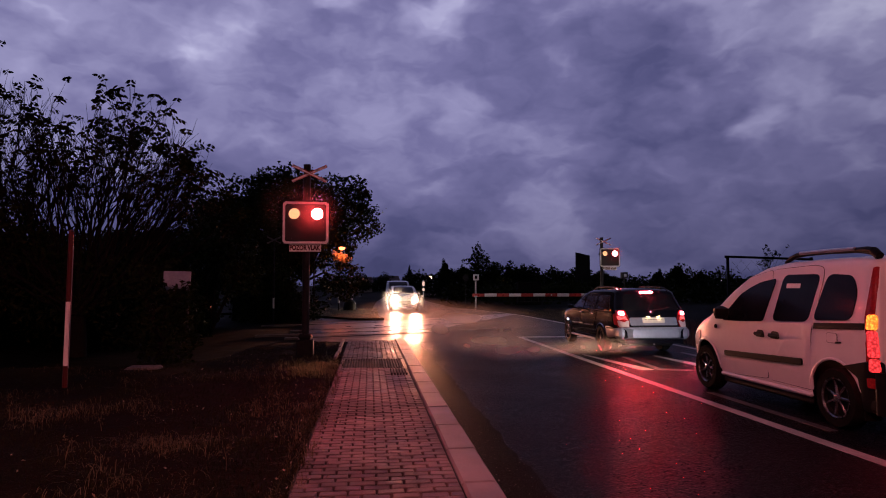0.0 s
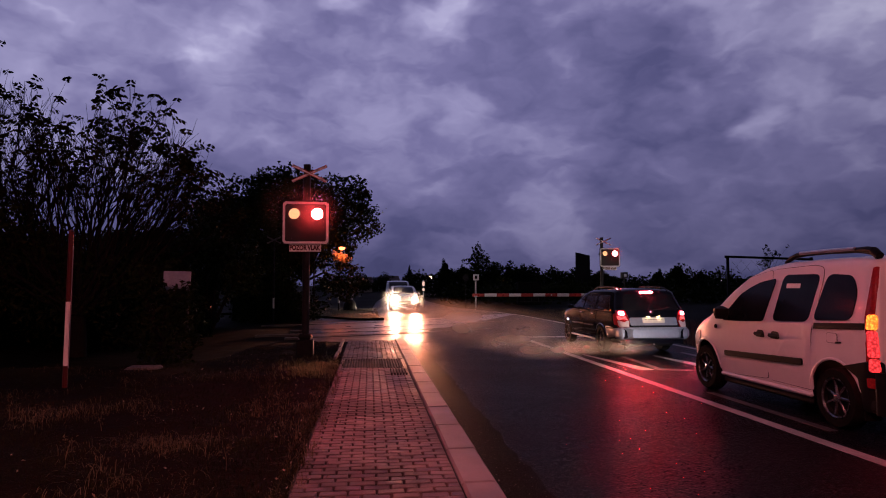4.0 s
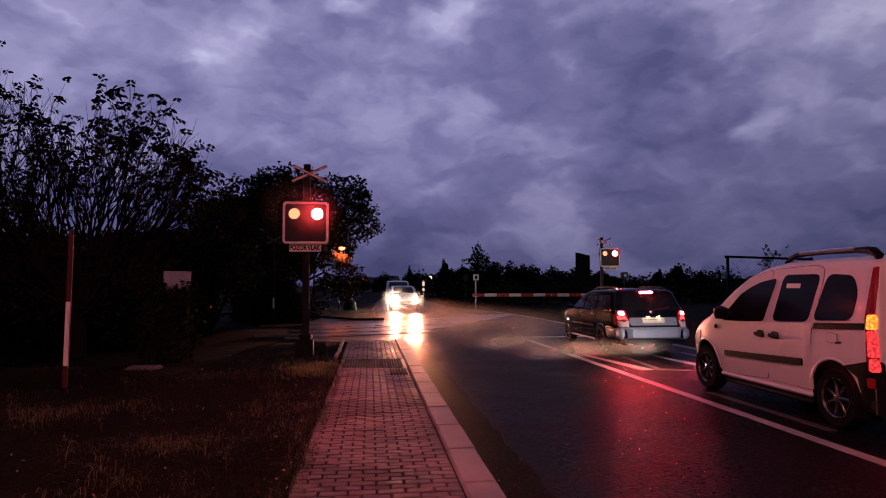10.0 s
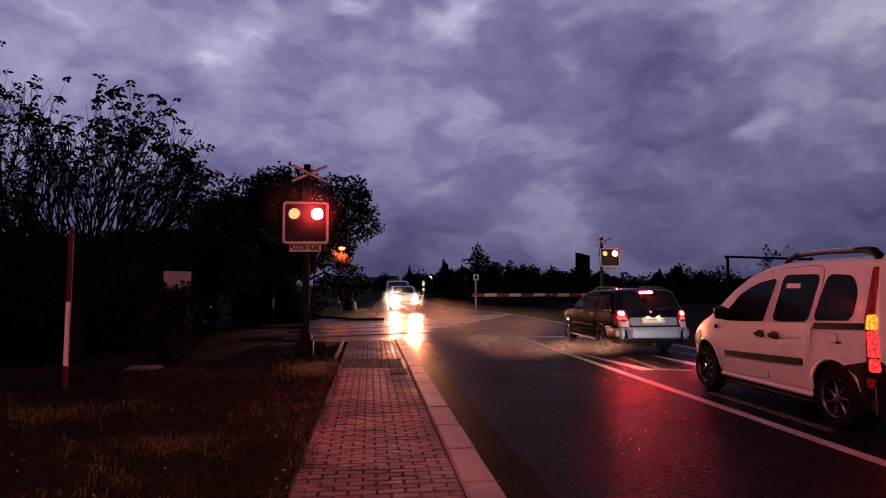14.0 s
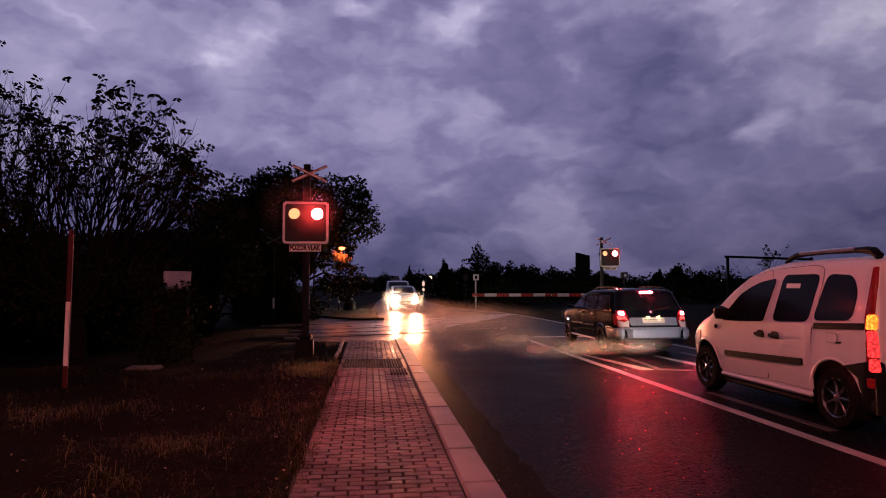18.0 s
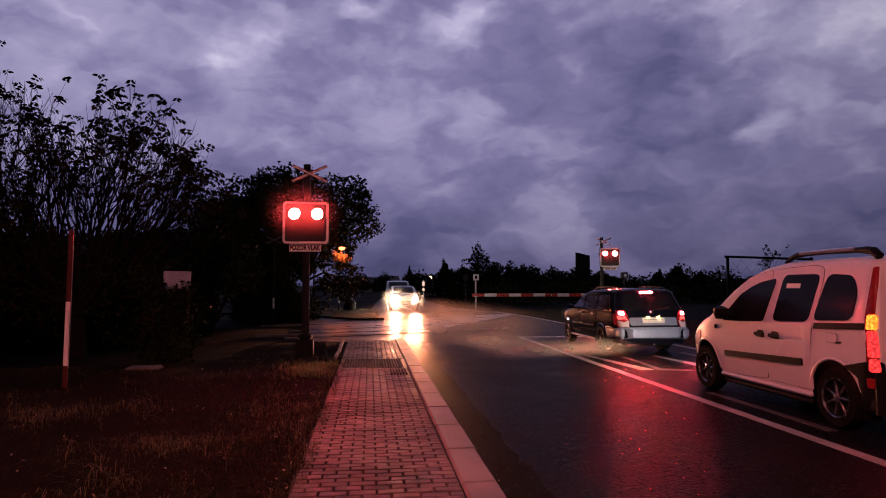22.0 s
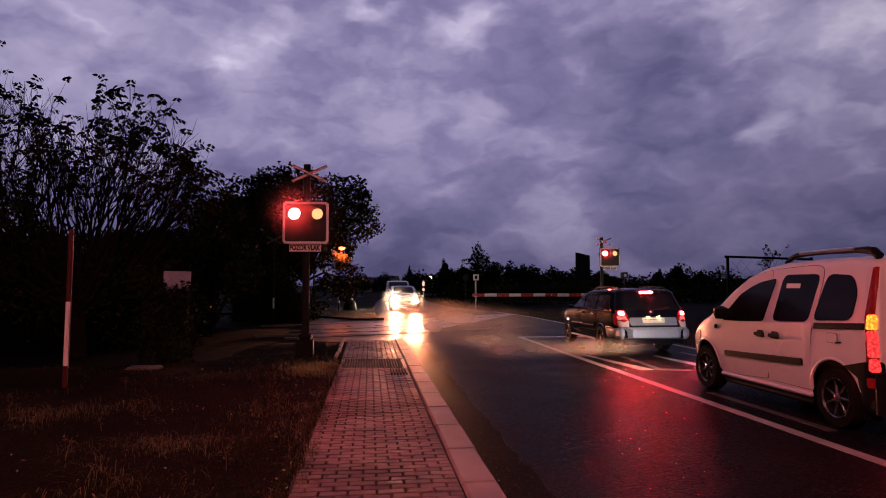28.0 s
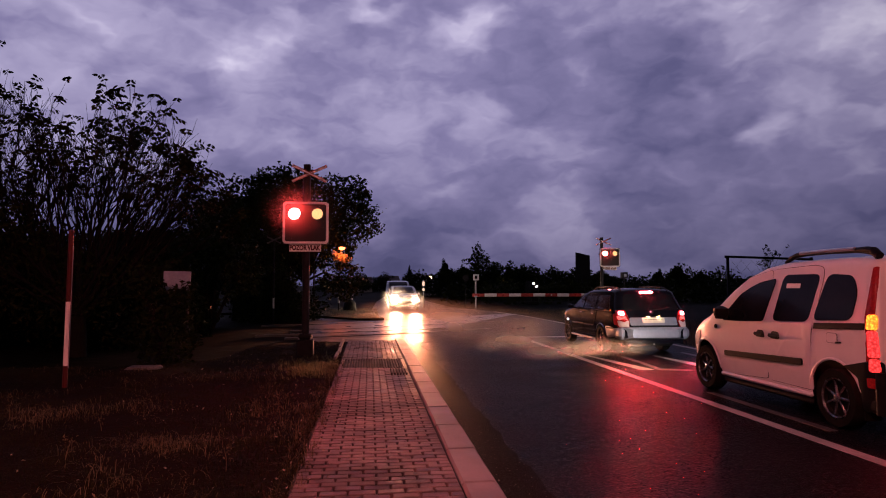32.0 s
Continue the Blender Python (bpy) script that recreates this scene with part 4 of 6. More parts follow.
    part("fuel_flap", s.panel([(0.56, 0.90), (0.72, 0.90), (0.72, 1.00), (0.56, 1.00)], -1, 0.006, r=0.03), VAN_WHITE, van)
    part("flap_catch", s.panel([(0.50, 0.905), (0.58, 0.895), (0.58, 0.91), (0.50, 0.92)], -1, 0.012, r=0.008), PLASTIC, van)
    part("window_reflection", s.panel([(1.22, 1.475), (1.47, 1.475), (1.47, 1.53), (1.22, 1.53)], -1, 0.018, 0.006, r=0.01), SIGN_WHITE, van, "pale patch painted as a reflection in the side window")
    part("windscreen", grid(8, 8, lambda u, v: ((u - 0.5) * (1.36 + 0.1 * v), 2.12 + 0.98 * v, s.ztop(2.12 + 0.98 * v) + s.crown * (1 - (u - 0.5) ** 2 * 3) + 0.006)), GLASS_DARK, van, "dark windscreen")
    part("rear_bumper", s.back([(-0.89, 0.25), (0.89, 0.25), (0.89, 0.66), (-0.89, 0.66)], 0.06, 0.06, r=0.06), PLASTIC, van, "black rear bumper")
    part("rear_glass", s.back([(-0.66, 1.12), (0.66, 1.12), (0.62, 1.62), (-0.62, 1.62)], 0.012, r=0.08), GLASS_DARK, van, "dark rear window")
    headlight_beam("van_beam", (5.8, 10.15, 0.62), (5.98, 14.0, 0.30), 40, 190, (0.86, 0.9, 1.0), 0.35)
    headlight_beam("van_beam", (5.2, 10.15, 0.62), (4.1, 14.0, 0.0), 84, 260, (1.0, 0.70, 0.40), 0.9)
    plate = part("number_plate", s.back([(-0.26, 0.78), (0.26, 0.78), (0.26, 0.89), (-0.26, 0.89)], 0.016, r=0.01), PLATE, van)
    bars(van, plate, -0.22, 0.22, 0.80, 0.87, -0.02, 7, PLASTIC)
    return van


def estate_shell():
    top = [(0, 1.30), (0.06, 1.38), (0.2, 1.42), (0.6, 1.45), (1.4, 1.455), (2.1, 1.43), (2.5, 1.34), (2.9, 1.16), (3.2, 1.0), (3.35, 0.965), (3.8, 0.90), (4.3, 0.78), (4.48, 0.66), (4.55, 0.56)]
    return Shell(4.55, 0.83, top, 0.27, [(1.14, 0.35, 0.30), (3.65, 0.35, 0.30)], 0.95, 0.26, (0.9, 0.36), (0.35, 0.15), [(0.3, 0.0), (0.66, 0.0), (0.9, 0.10), (0.98, 0.13), (1.40, 0.42)], 0.08, 0.03)


def headlight_beam(name, eye, aim, wide, watts, colour, blend):
    beam = bpy.data.lights.new(name, "SPOT")
    beam.energy, beam.color, beam.spot_size, beam.spot_blend, beam.shadow_soft_size = watts, colour, radians(wide), blend, 0.06
    ob = new(name, beam)
    ob.matrix_basis = look(eye, aim)


def build_estate():
    car = thing("estate_car", pose(6.06, 13.56, ROAD_Z) @ Matrix.Diagonal((0.95, 1, 0.97, 1)), "dark estate car with tail painted headlit silver and lit brake lamps", "car")
    s = estate_shell()
    body = part("body", s.geo(), CAR_DARK, car)
    part("underbody", at(box(1.15, 4.1, 0.45, 0.05), 0, 2.25, 0.42), PLASTIC, car, "dark underbody")
    for side in (-1, 1):
        lines = {"rear_door": [(1.52, 0.40), (2.28, 0.38), (2.30, 0.95), (2.2, 1.34), (1.42, 1.35), (1.36, 0.95), (1.50, 0.72)],
                 "front_door": [(2.30, 0.38), (3.18, 0.38), (3.22, 0.92), (2.62, 1.24), (2.24, 1.34)]}
        for name, line in lines.items():
            part("door_seam", s.panel(line, side, 0.003, grow=0.005, r=0.06), PLASTIC, body)
            door = part(name, s.panel(line, side, 0.007, r=0.06), CAR_DARK, car)
            y0 = 1.62 if name == "rear_door" else 2.45
            part("handle", at(box(0.03, 0.17, 0.035, 0.012), side * (s.width(y0, 0.86) + 0.022), y0, 0.865), CHROME, door, "bright door handle")
        for outline in ([(2.36, 0.985), (3.02, 0.975), (2.62, 1.24), (2.32, 1.32)], [(1.50, 0.985), (2.28, 0.985), (2.24, 1.325), (1.52, 1.335)], [(0.55, 1.0), (1.40, 0.985), (1.42, 1.335), (0.75, 1.32)]):
            part("side_window", s.panel(outline, side, 0.012, r=0.05), CAR_GLASS, car, "dark side window with chrome edge")
        part("window_trim", tube([(side * (s.width(y, 0.968) + 0.004), y, 0.968) for y in np.linspace(0.6, 3.1, 14)], 0.008, 6), PLASTIC, car)
        for y0, y1 in ((1.55, 2.27), (2.33, 3.18), (0.32, 0.74), (4.05, 4.35)):
            part("rubbing_strip", s.panel([(y0, 0.575), (y1, 0.565), (y1, 0.60), (y0, 0.612)], side, 0.022, 0.02, r=0.01), CHROME if y0 > 1 and y0 < 4 else PLASTIC, car, "bright edged rubbing strip")
        part("sill_trim", at(box(0.05, 1.75, 0.05, 0.015), side * 0.83, 2.4, 0.27), CAR_SILVER, car)
        for y0 in (1.14, 3.65):
            arc = [(side * (s.width(y0 + 0.355 * math.cos(a), 0.30 + 0.355 * math.sin(a)) - 0.002), y0 + 0.355 * math.cos(a), 0.30 + 0.355 * math.sin(a)) for a in np.linspace(0.05, math.pi - 0.05, 20)]
            part("arch_lip", tube(arc, 0.012, 6), CHROME, body, "bright arch trim")
            wheel(car, side * 0.735, y0, 0.305, side, 6, 0.19, spoke_width=0.025)
        mirror = part("door_mirror", at(lathe([(0.01, -0.06), (0.06, -0.055), (0.085, 0.0), (0.06, 0.05), (0.01, 0.06)], 12), side * 0.96, 2.98, 1.0), CAR_DARK, car)
        part("mirror_arm", tube([(side * 0.82, 3.02, 0.97), (side * 0.93, 2.98, 0.98)], 0.02, 6), PLASTIC, mirror)
        # tail lamp: brake lens above, pale indicator and red below
        lamp = part("tail_lamp", s.back([(side * 0.80, 0.62), (side * 0.60, 0.62), (side * 0.56, 0.80), (side * 0.64, 1.0), (side * 0.80, 1.0)], 0.03, 0.05, r=0.03), TAIL_RED, car, "red tail lamp cluster")
        part("brake_lens", s.back([(side * 0.775, 0.90), (side * 0.67, 0.90), (side * 0.68, 0.965), (side * 0.77, 0.965)], 0.042, 0.02, r=0.02), BRAKE_LIT, lamp, "lit red brake lens")
        part("tail_lens", s.back([(side * 0.79, 0.79), (side * 0.61, 0.79), (side * 0.65, 0.875), (side * 0.80, 0.875)], 0.040, 0.02, r=0.02), TAIL_LIT, lamp)
        part("reverse_lens", s.back([(side * 0.79, 0.635), (side * 0.61, 0.635), (side * 0.58, 0.775), (side * 0.80, 0.775)], 0.040, 0.02, r=0.02), INDICATOR, lamp)
        part("flank_lens", s.panel([(0.10, 0.66), (0.26, 0.68), (0.27, 0.90), (0.16, 0.93)], side, 0.012, r=0.03), TAIL_RED, lamp)
        rail = [(side * 0.57, 2.2, 1.43), (side * 0.57, 2.0, 1.50), (side * 0.57, 1.3, 1.515), (side * 0.57, 0.7, 1.50), (side * 0.57, 0.5, 1.44)]
        part("roof_rail", tube(rail, 0.017, 8), DARK_STEEL, car, "dark roof rail")
    # dipped headlights on the nose, and the light that they throw ahead
    for side in (-1, 1):
        part("headlight", at(lathe([(0.075, 0), (0.07, 0.02), (0.02, 0.03)], 16), side * 0.52, 4.50, 0.64, -95, 0, 0), DIPPED, car, "lit dipped headlight")
    headlight_beam("estate_beam", (6.06, 18.2, 0.56), (10.4, 43, 0.5), 54, 2300, (1.0, 0.72, 0.64), 0.85)
    # tail: hatch glass, high brake lamp, wiper, plate, bumper in headlit silver
    part("hatch_glass", s.back([(-0.66, 1.0), (0.66, 1.0), (0.56, 1.36), (-0.56, 1.36)], 0.012, r=0.06), GLASS_DARK, car, "dark rear window")
    part("high_brake_lamp", s.back([(-0.145, 1.385), (0.145, 1.385), (0.145, 1.412), (-0.145, 1.412)], 0.03, 0.03, r=0.01), BRAKE_LIT, car, "lit high brake lamp")
    part("badge", at(lathe([(0.04, 0), (0.036, 0.012), (0.01, 0.016)], 14), 0, 0.105, 0.955, 90, 0, 0), CHROME, car, "round bright badge")
    part("wiper", tube([(0.0, 0.12, 1.0), (0.2, 0.125, 1.02), (0.42, 0.16, 1.06)], 0.009, 6), PLASTIC, car)
    # silver below the cut-off puts the van's headlight into the paint
    hatch = part("headlit_hatch", s.back([(-0.55, 0.67), (0.55, 0.67), (0.55, 0.84), (-0.55, 0.84)], 0.014, r=0.04), CAR_SILVER, car, "lower hatch about the plate, painted silver grey as if headlit")
    plate = part("number_plate", s.back([(-0.26, 0.725), (0.26, 0.725), (0.26, 0.835), (-0.26, 0.835)], 0.028, r=0.01), PLATE, car, "number plate lit yellow by small lamps")
    bars(car, plate, -0.21, 0.22, 0.75, 0.81, 0.03, 7, PLASTIC)
    for x in (-0.13, 0.13):
        part("plate_lamp", at(box(0.06, 0.03, 0.006, 0.002), x, 0.03, 0.856), PLATE_GLOW, car)
    bump = part("bumper", join(s.back([(-0.80, 0.36), (0.80, 0.36), (0.82, 0.50), (0.80, 0.63), (-0.80, 0.63), (-0.82, 0.50)], 0.085, 0.1, r=0.06),
                               s.panel([(0.02, 0.37), (0.74, 0.37), (0.78, 0.62), (0.02, 0.62)], -1, 0.02, r=0.03), s.panel([(0.02, 0.37), (0.74, 0.37), (0.78, 0.62), (0.02, 0.62)], 1, 0.02, r=0.03)), CAR_SILVER, car, "silver rear bumper, paler for the headlights on it")
    for x in (-0.755, 0.755):
        part("bumper_corner", at(box(0.15, 0.30, 0.245, 0.06), x, 0.10, 0.495), CAR_SILVER, bump)
    part("bumper_gap", s.back([(-0.80, 0.632), (0.80, 0.632), (0.80, 0.65), (-0.80, 0.65)], 0.02, r=0.005), PLASTIC, bump)
    part("tow_bar", join(at(box(0.9, 0.06, 0.06, 0.015), 0.05, 0.22, 0.31), at(rod(0.02, 0.14, 10), 0, 0.02, 0.24)), STEEL, car, "pale steel tow bar")
    part("exhaust", at(lathe([(0.028, 0), (0.028, 0.45), (0.022, 0.45), (0.022, 0)], 14, True), -0.5, 0.12, 0.27, -90, 0, 0), STEEL, car, "steel exhaust pipe")
    part("silencer", at(box(0.5, 0.25, 0.15, 0.05), -0.35, 0.6, 0.27), STEEL, car)
    return car


def build_oncoming():
    """The cars that wait on the far side with their headlights on."""
    m = pose(2.16, 38.0, ROAD_Z, 0, 0, 180)
    car = thing("oncoming_car", Matrix.Translation((-0.15, 4.55 - 4.4, 0)) @ Matrix.Translation((0, 0, 0)) @ m @ Matrix.Translation((0, -4.55, 0)), "grey car with glaring headlights waiting beyond the crossing", "car")
    s = estate_shell()
    body = part("body", s.geo(), CAR_GREY, car)
    part("underbody", at(box(1.15, 4.1, 0.45, 0.05), 0, 2.25, 0.42), PLASTIC, car)
    part("windscreen", grid(8, 8, lambda u, v: ((u - 0.5) * (1.1 + 0.16 * v), 2.25 + 0.95 * v, s.ztop(2.25 + 0.95 * v) + s.crown * (1 - (u - 0.5) ** 2 * 3) + 0.006)), GLASS_DARK, car, "dark windscreen")
    part("grille", at(box(0.8, 0.05, 0.14, 0.02), 0, 4.55, 0.50), PLASTIC, car)
    part("front_bumper", at(box(1.1, 0.10, 0.2, 0.04), 0, 4.54, 0.33), CAR_GREY, car)
    part("number_plate", at(box(0.5, 0.015, 0.1, 0.004), 0, 4.60, 0.34), PLATE, car)
    for side in (-1, 1):
        lamp = part("headlight", at(lathe([(0.10, 0), (0.095, 0.06), (0.06, 0.075)], 20), side * 0.56, 4.42, 0.66, -90, 0, 0), CHROME, car, "round glaring headlight")
        part("headlight_lens", at(lathe([(0.088, 0), (0.085, 0.012), (0.03, 0.018)], 20), side * 0.56, 4.50, 0.66, -90, 0, 0), HEADLIGHT if side > 0 else HEADLIGHT_LOW, lamp)
        for y0 in (1.14, 3.65):
            wheel(car, side * 0.76, y0, 0.305, side, 6, 0.19)
        part("side_window", s.panel([(1.50, 0.985), (3.02, 0.975), (2.55, 1.27), (2.2, 1.33), (1.52, 1.335)], side, 0.012, r=0.05), GLASS_DARK, car)
        part("door_mirror", at(lathe([(0.01, -0.06), (0.06, -0.055), (0.085, 0.0), (0.06, 0.05), (0.01, 0.06)], 12), side * 0.93, 2.98, 1.0), CAR_GREY, car)
    headlight_beam("headlight_beam", (1.45, 37.4, 0.6), (-1.2, 18, 0.2), 54, 12500, (1.0, 0.31, 0.15), 0.95)
    headlight_beam("headlight_beam", (2.57, 37.4, 0.6), (1.5, 13, 0.4), 34, 15000, (1.0, 0.31, 0.15), 0.9)
    top = [(0, 1.74), (0.1, 1.80), (1.4, 1.82), (2.0, 1.76), (2.4, 1.6), (3.0, 1.2), (3.3, 1.08), (3.9, 0.92), (4.1, 0.8), (4.2, 0.62)]
    s2 = Shell(4.2, 0.90, top, 0.27, [(0.65, 0.38, 0.32), (3.3, 0.38, 0.32)], 1.05, 0.12, (0.8, 0.3), (0.25, 0.1), [(0.2, 0.0), (1.75, 0.08)], 0.1)
    second = thing("second_oncoming_car", pose(2.06, 51.0, ROAD_Z, 0, 0, 180), "pale van waiting behind the first oncoming car", "van")
    part("body", s2.geo(), CAR_GREY, second)
    part("underbody", at(box(1.2, 3.9, 0.5, 0.05), 0, 2.1, 0.46), PLASTIC, second)
    part("windscreen", grid(8, 8, lambda u, v: ((u - 0.5) * 1.3, 2.1 + 0.95 * v, s2.ztop(2.1 + 0.95 * v) + 0.04)), GLASS_DARK, second)
    for side in (-1, 1):
        lamp = part("headlight", at(lathe([(0.10, 0), (0.095, 0.06), (0.06, 0.075)], 20), side * 0.62, 4.06, 0.70, -90, 0, 0), CHROME, second)
        part("headlight_lens", at(lathe([(0.088, 0), (0.085, 0.012), (0.03, 0.018)], 20), side * 0.62, 4.14, 0.70, -90, 0, 0), HEADLIGHT, lamp)
        for y0 in (0.65, 3.3):
            wheel(second, side * 0.78, y0, 0.315, side, 7)


# ---- railway signals ----
def lettering(text, size, material, parent, x, y, z, name="lettering"):
    cu = bpy.data.curves.new(name, "FONT")
    cu.body, cu.size, cu.align_x, cu.align_y, cu.extrude, cu.offset = text, size, "CENTER", "CENTER", 0.002, size * 0.045
    tmp = bpy.data.objects.new(name, cu)
    scene.collection.objects.link(tmp)
    me = bpy.data.meshes.new_from_object(tmp.evaluated_get(bpy.context.evaluated_depsgraph_get()))
    bpy.data.objects.remove(tmp)
    me.materials.clear()
    me.materials.append(material)
    ob = new(name, me)
    ob.parent = parent
    ob.matrix_basis = pose(x, y, z, 90, 0, 0) @ Matrix.Diagonal((0.72, 1, 1, 1))
    return ob


LAMP_X, LAMP_Z, LAMP_R, HUB_X, HUB_Z = 0.232, 2.925, 0.118, 0.19, 2.79


def build_signal(m, group, dx=0.0, cross=3.775):
    """A crossing signal: cross, board with two lamps, word plate, post and foot."""
    sig = thing("crossing_signal", m, "railway crossing signal with red lamps, white framed black board and cross", "signal", group)
    part("post", at(rod(0.075, cross + 0.355, 18), 0, 0, -0.15), DARK_STEEL, sig, "dark steel post")
    part("foot", join(at(box(0.34, 0.34, 0.48, 0.03), 0, 0, 0.11), at(box(0.27, 0.27, 0.12, 0.03), 0, 0, 0.40)), PLASTIC, sig, "dark steel foot box")
    for x in (-0.12, 0.12):
        for y in (-0.12, 0.12):
            part("bolt", at(rod(0.016, 0.05, 6), x, y, 0.34), STEEL, sig, smooth=False)
    # board with two round openings
    front = -0.20
    z0, z1, half = 2.33, 3.15, 0.43
    cells = []
    n = 32
    for sx in (-1, 1):
        v, f = [], []
        for k in range(n):
            a = 2 * math.pi * k / n
            c, s = math.cos(a), math.sin(a)
            q = 0.19 / max(abs(c), abs(s))
            for y in (front, front + 0.03):
                v += [(sx * LAMP_X + LAMP_R * c, y, LAMP_Z + LAMP_R * s), (sx * LAMP_X + q * c, y, LAMP_Z + q * s)]
        for k in range(n):
            a, b = 4 * k, 4 * ((k + 1) % n)
            f += [(a, a + 1, b + 1, b), (a + 2, b + 2, b + 3, a + 3), (a, b, b + 2, a + 2)]
        cells.append((v, f))
    fill = [((-half, -0.422), (2.735, z1)), ((-0.042, 0.042), (2.735, z1)), ((0.422, half), (2.735, z1)), ((-half, half), (z0, 2.735)), ((-0.422, -0.042), (3.115, z1)), ((0.042, 0.422), (3.115, z1))]
    for (xa, xb), (za, zb) in fill:
        cells.append(at(box(xb - xa, 0.03, zb - za), (xa + xb) / 2, front + 0.015, (za + zb) / 2))
    board = part("board", at(join(*cells), dx), BOARD_BLACK, sig, "black signal board", smooth=False)
    case = [at(box(0.90, 0.02, 0.86), 0, front + 0.16, 2.74)] + [at(box(0.02, 0.15, 0.86), x, front + 0.085, 2.74) for x in (-0.445, 0.445)] + [at(box(0.90, 0.15, 0.02), 0, front + 0.085, z) for z in (2.32, 3.16)]
    part("case", at(join(*case), dx), BOARD_BLACK, sig, "black steel case behind the board", smooth=False)
    # white frame with cut corners
    def ring(w, h, cut):
        return [(-w + cut, -h), (w - cut, -h), (w, -h + cut), (w, h - cut), (w - cut, h), (-w + cut, h), (-w, h - cut), (-w, -h + cut)]
    o, i = ring(0.462, 0.432, 0.045), ring(0.415, 0.385, 0.03)
    v = [(x, y, z + 2.74) for y in (front - 0.02, front + 0.012) for x, z in o + i]
    f = []
    for k in range(8):
        j = (k + 1) % 8
        f += [(k, j, 8 + j, 8 + k), (16 + j, 16 + k, 24 + k, 24 + j), (j, k, 16 + k, 16 + j), (8 + k, 8 + j, 24 + j, 24 + k)]
    part("frame", at((v, f), dx), SIGN_WHITE, sig, "white frame with cut corners", smooth=False)
    for sx in (-1, 1):
        part("lamp_ring", at(lathe([(LAMP_R - 0.004, 0), (LAMP_R + 0.012, 0), (LAMP_R + 0.012, 0.03), (LAMP_R - 0.004, 0.03)], 32, True), dx + sx * LAMP_X, front + 0.0, LAMP_Z, 90, 0, 0), BOARD_BLACK, sig)
        # added hidden disc: bright, amber and dim roundels turn past to imitate fading
        disc = part("roundel_disc", at(rod(0.262, 0.008, 40), 0, 0, 0, 90, 0, 0), BOARD_BLACK, sig, "hidden turning disc whose roundels imitate the lamp's fading")
        disc.matrix_basis = pose(dx + sx * HUB_X, front + 0.075, HUB_Z)
        reach = math.hypot(LAMP_X - HUB_X, LAMP_Z - HUB_Z)
        first = math.atan2(LAMP_Z - HUB_Z, sx * (LAMP_X - HUB_X))
        for k, material in enumerate((ROUNDEL_BRIGHT, ROUNDEL_AMBER, ROUNDEL_DIM)):
            a = first + k * 2 * math.pi / 3
            part("roundel", at(lathe([(0.119, 0), (0.115, 0.008), (0.03, 0.011)], 32), reach * math.cos(a), -0.009, reach * math.sin(a), 90, 0, 0), material, disc)
    # cross
    for a in (25, -25):
        arm = part("cross_arm", at(box(0.78, 0.022, 0.056, 0.006), 0.06, -0.10 - 0.014 * (a > 0), cross, 0, a, 0), SIGN_WHITE, sig, "white cross arm edged in red")
        for s in (-1, 1):
            part("red_edge", moved(at(box(0.78, 0.008, 0.012), 0, -0.014, s * 0.022), pose(0.06, -0.10 - 0.014 * (a > 0), cross, 0, a, 0)), SIGN_RED, arm, smooth=False)
    part("cross_bracket", at(box(0.16, 0.05, 0.06, 0.01), 0.03, -0.07, cross), DARK_STEEL, sig)
    part("board_bracket", at(box(0.3 + dx, 0.06, 0.1, 0.01), dx / 2, -0.03, 2.9), DARK_STEEL, sig)
    plate = part("word_plate", at(box(0.645, 0.014, 0.15, 0.006), dx - 0.01, -0.14, 2.225), SIGN_WHITE, sig, "white plate with dark red words")
    lettering("POZOR", 0.14, LETTER, plate, dx - 0.155, -0.149, 2.225)
    lettering("VLAK", 0.14, LETTER, plate, dx + 0.165, -0.149, 2.225)
    part("plate_bracket", at(box(0.2 + dx, 0.1, 0.05, 0.01), dx / 2, -0.09, 2.215), DARK_STEEL, sig)
    return sig


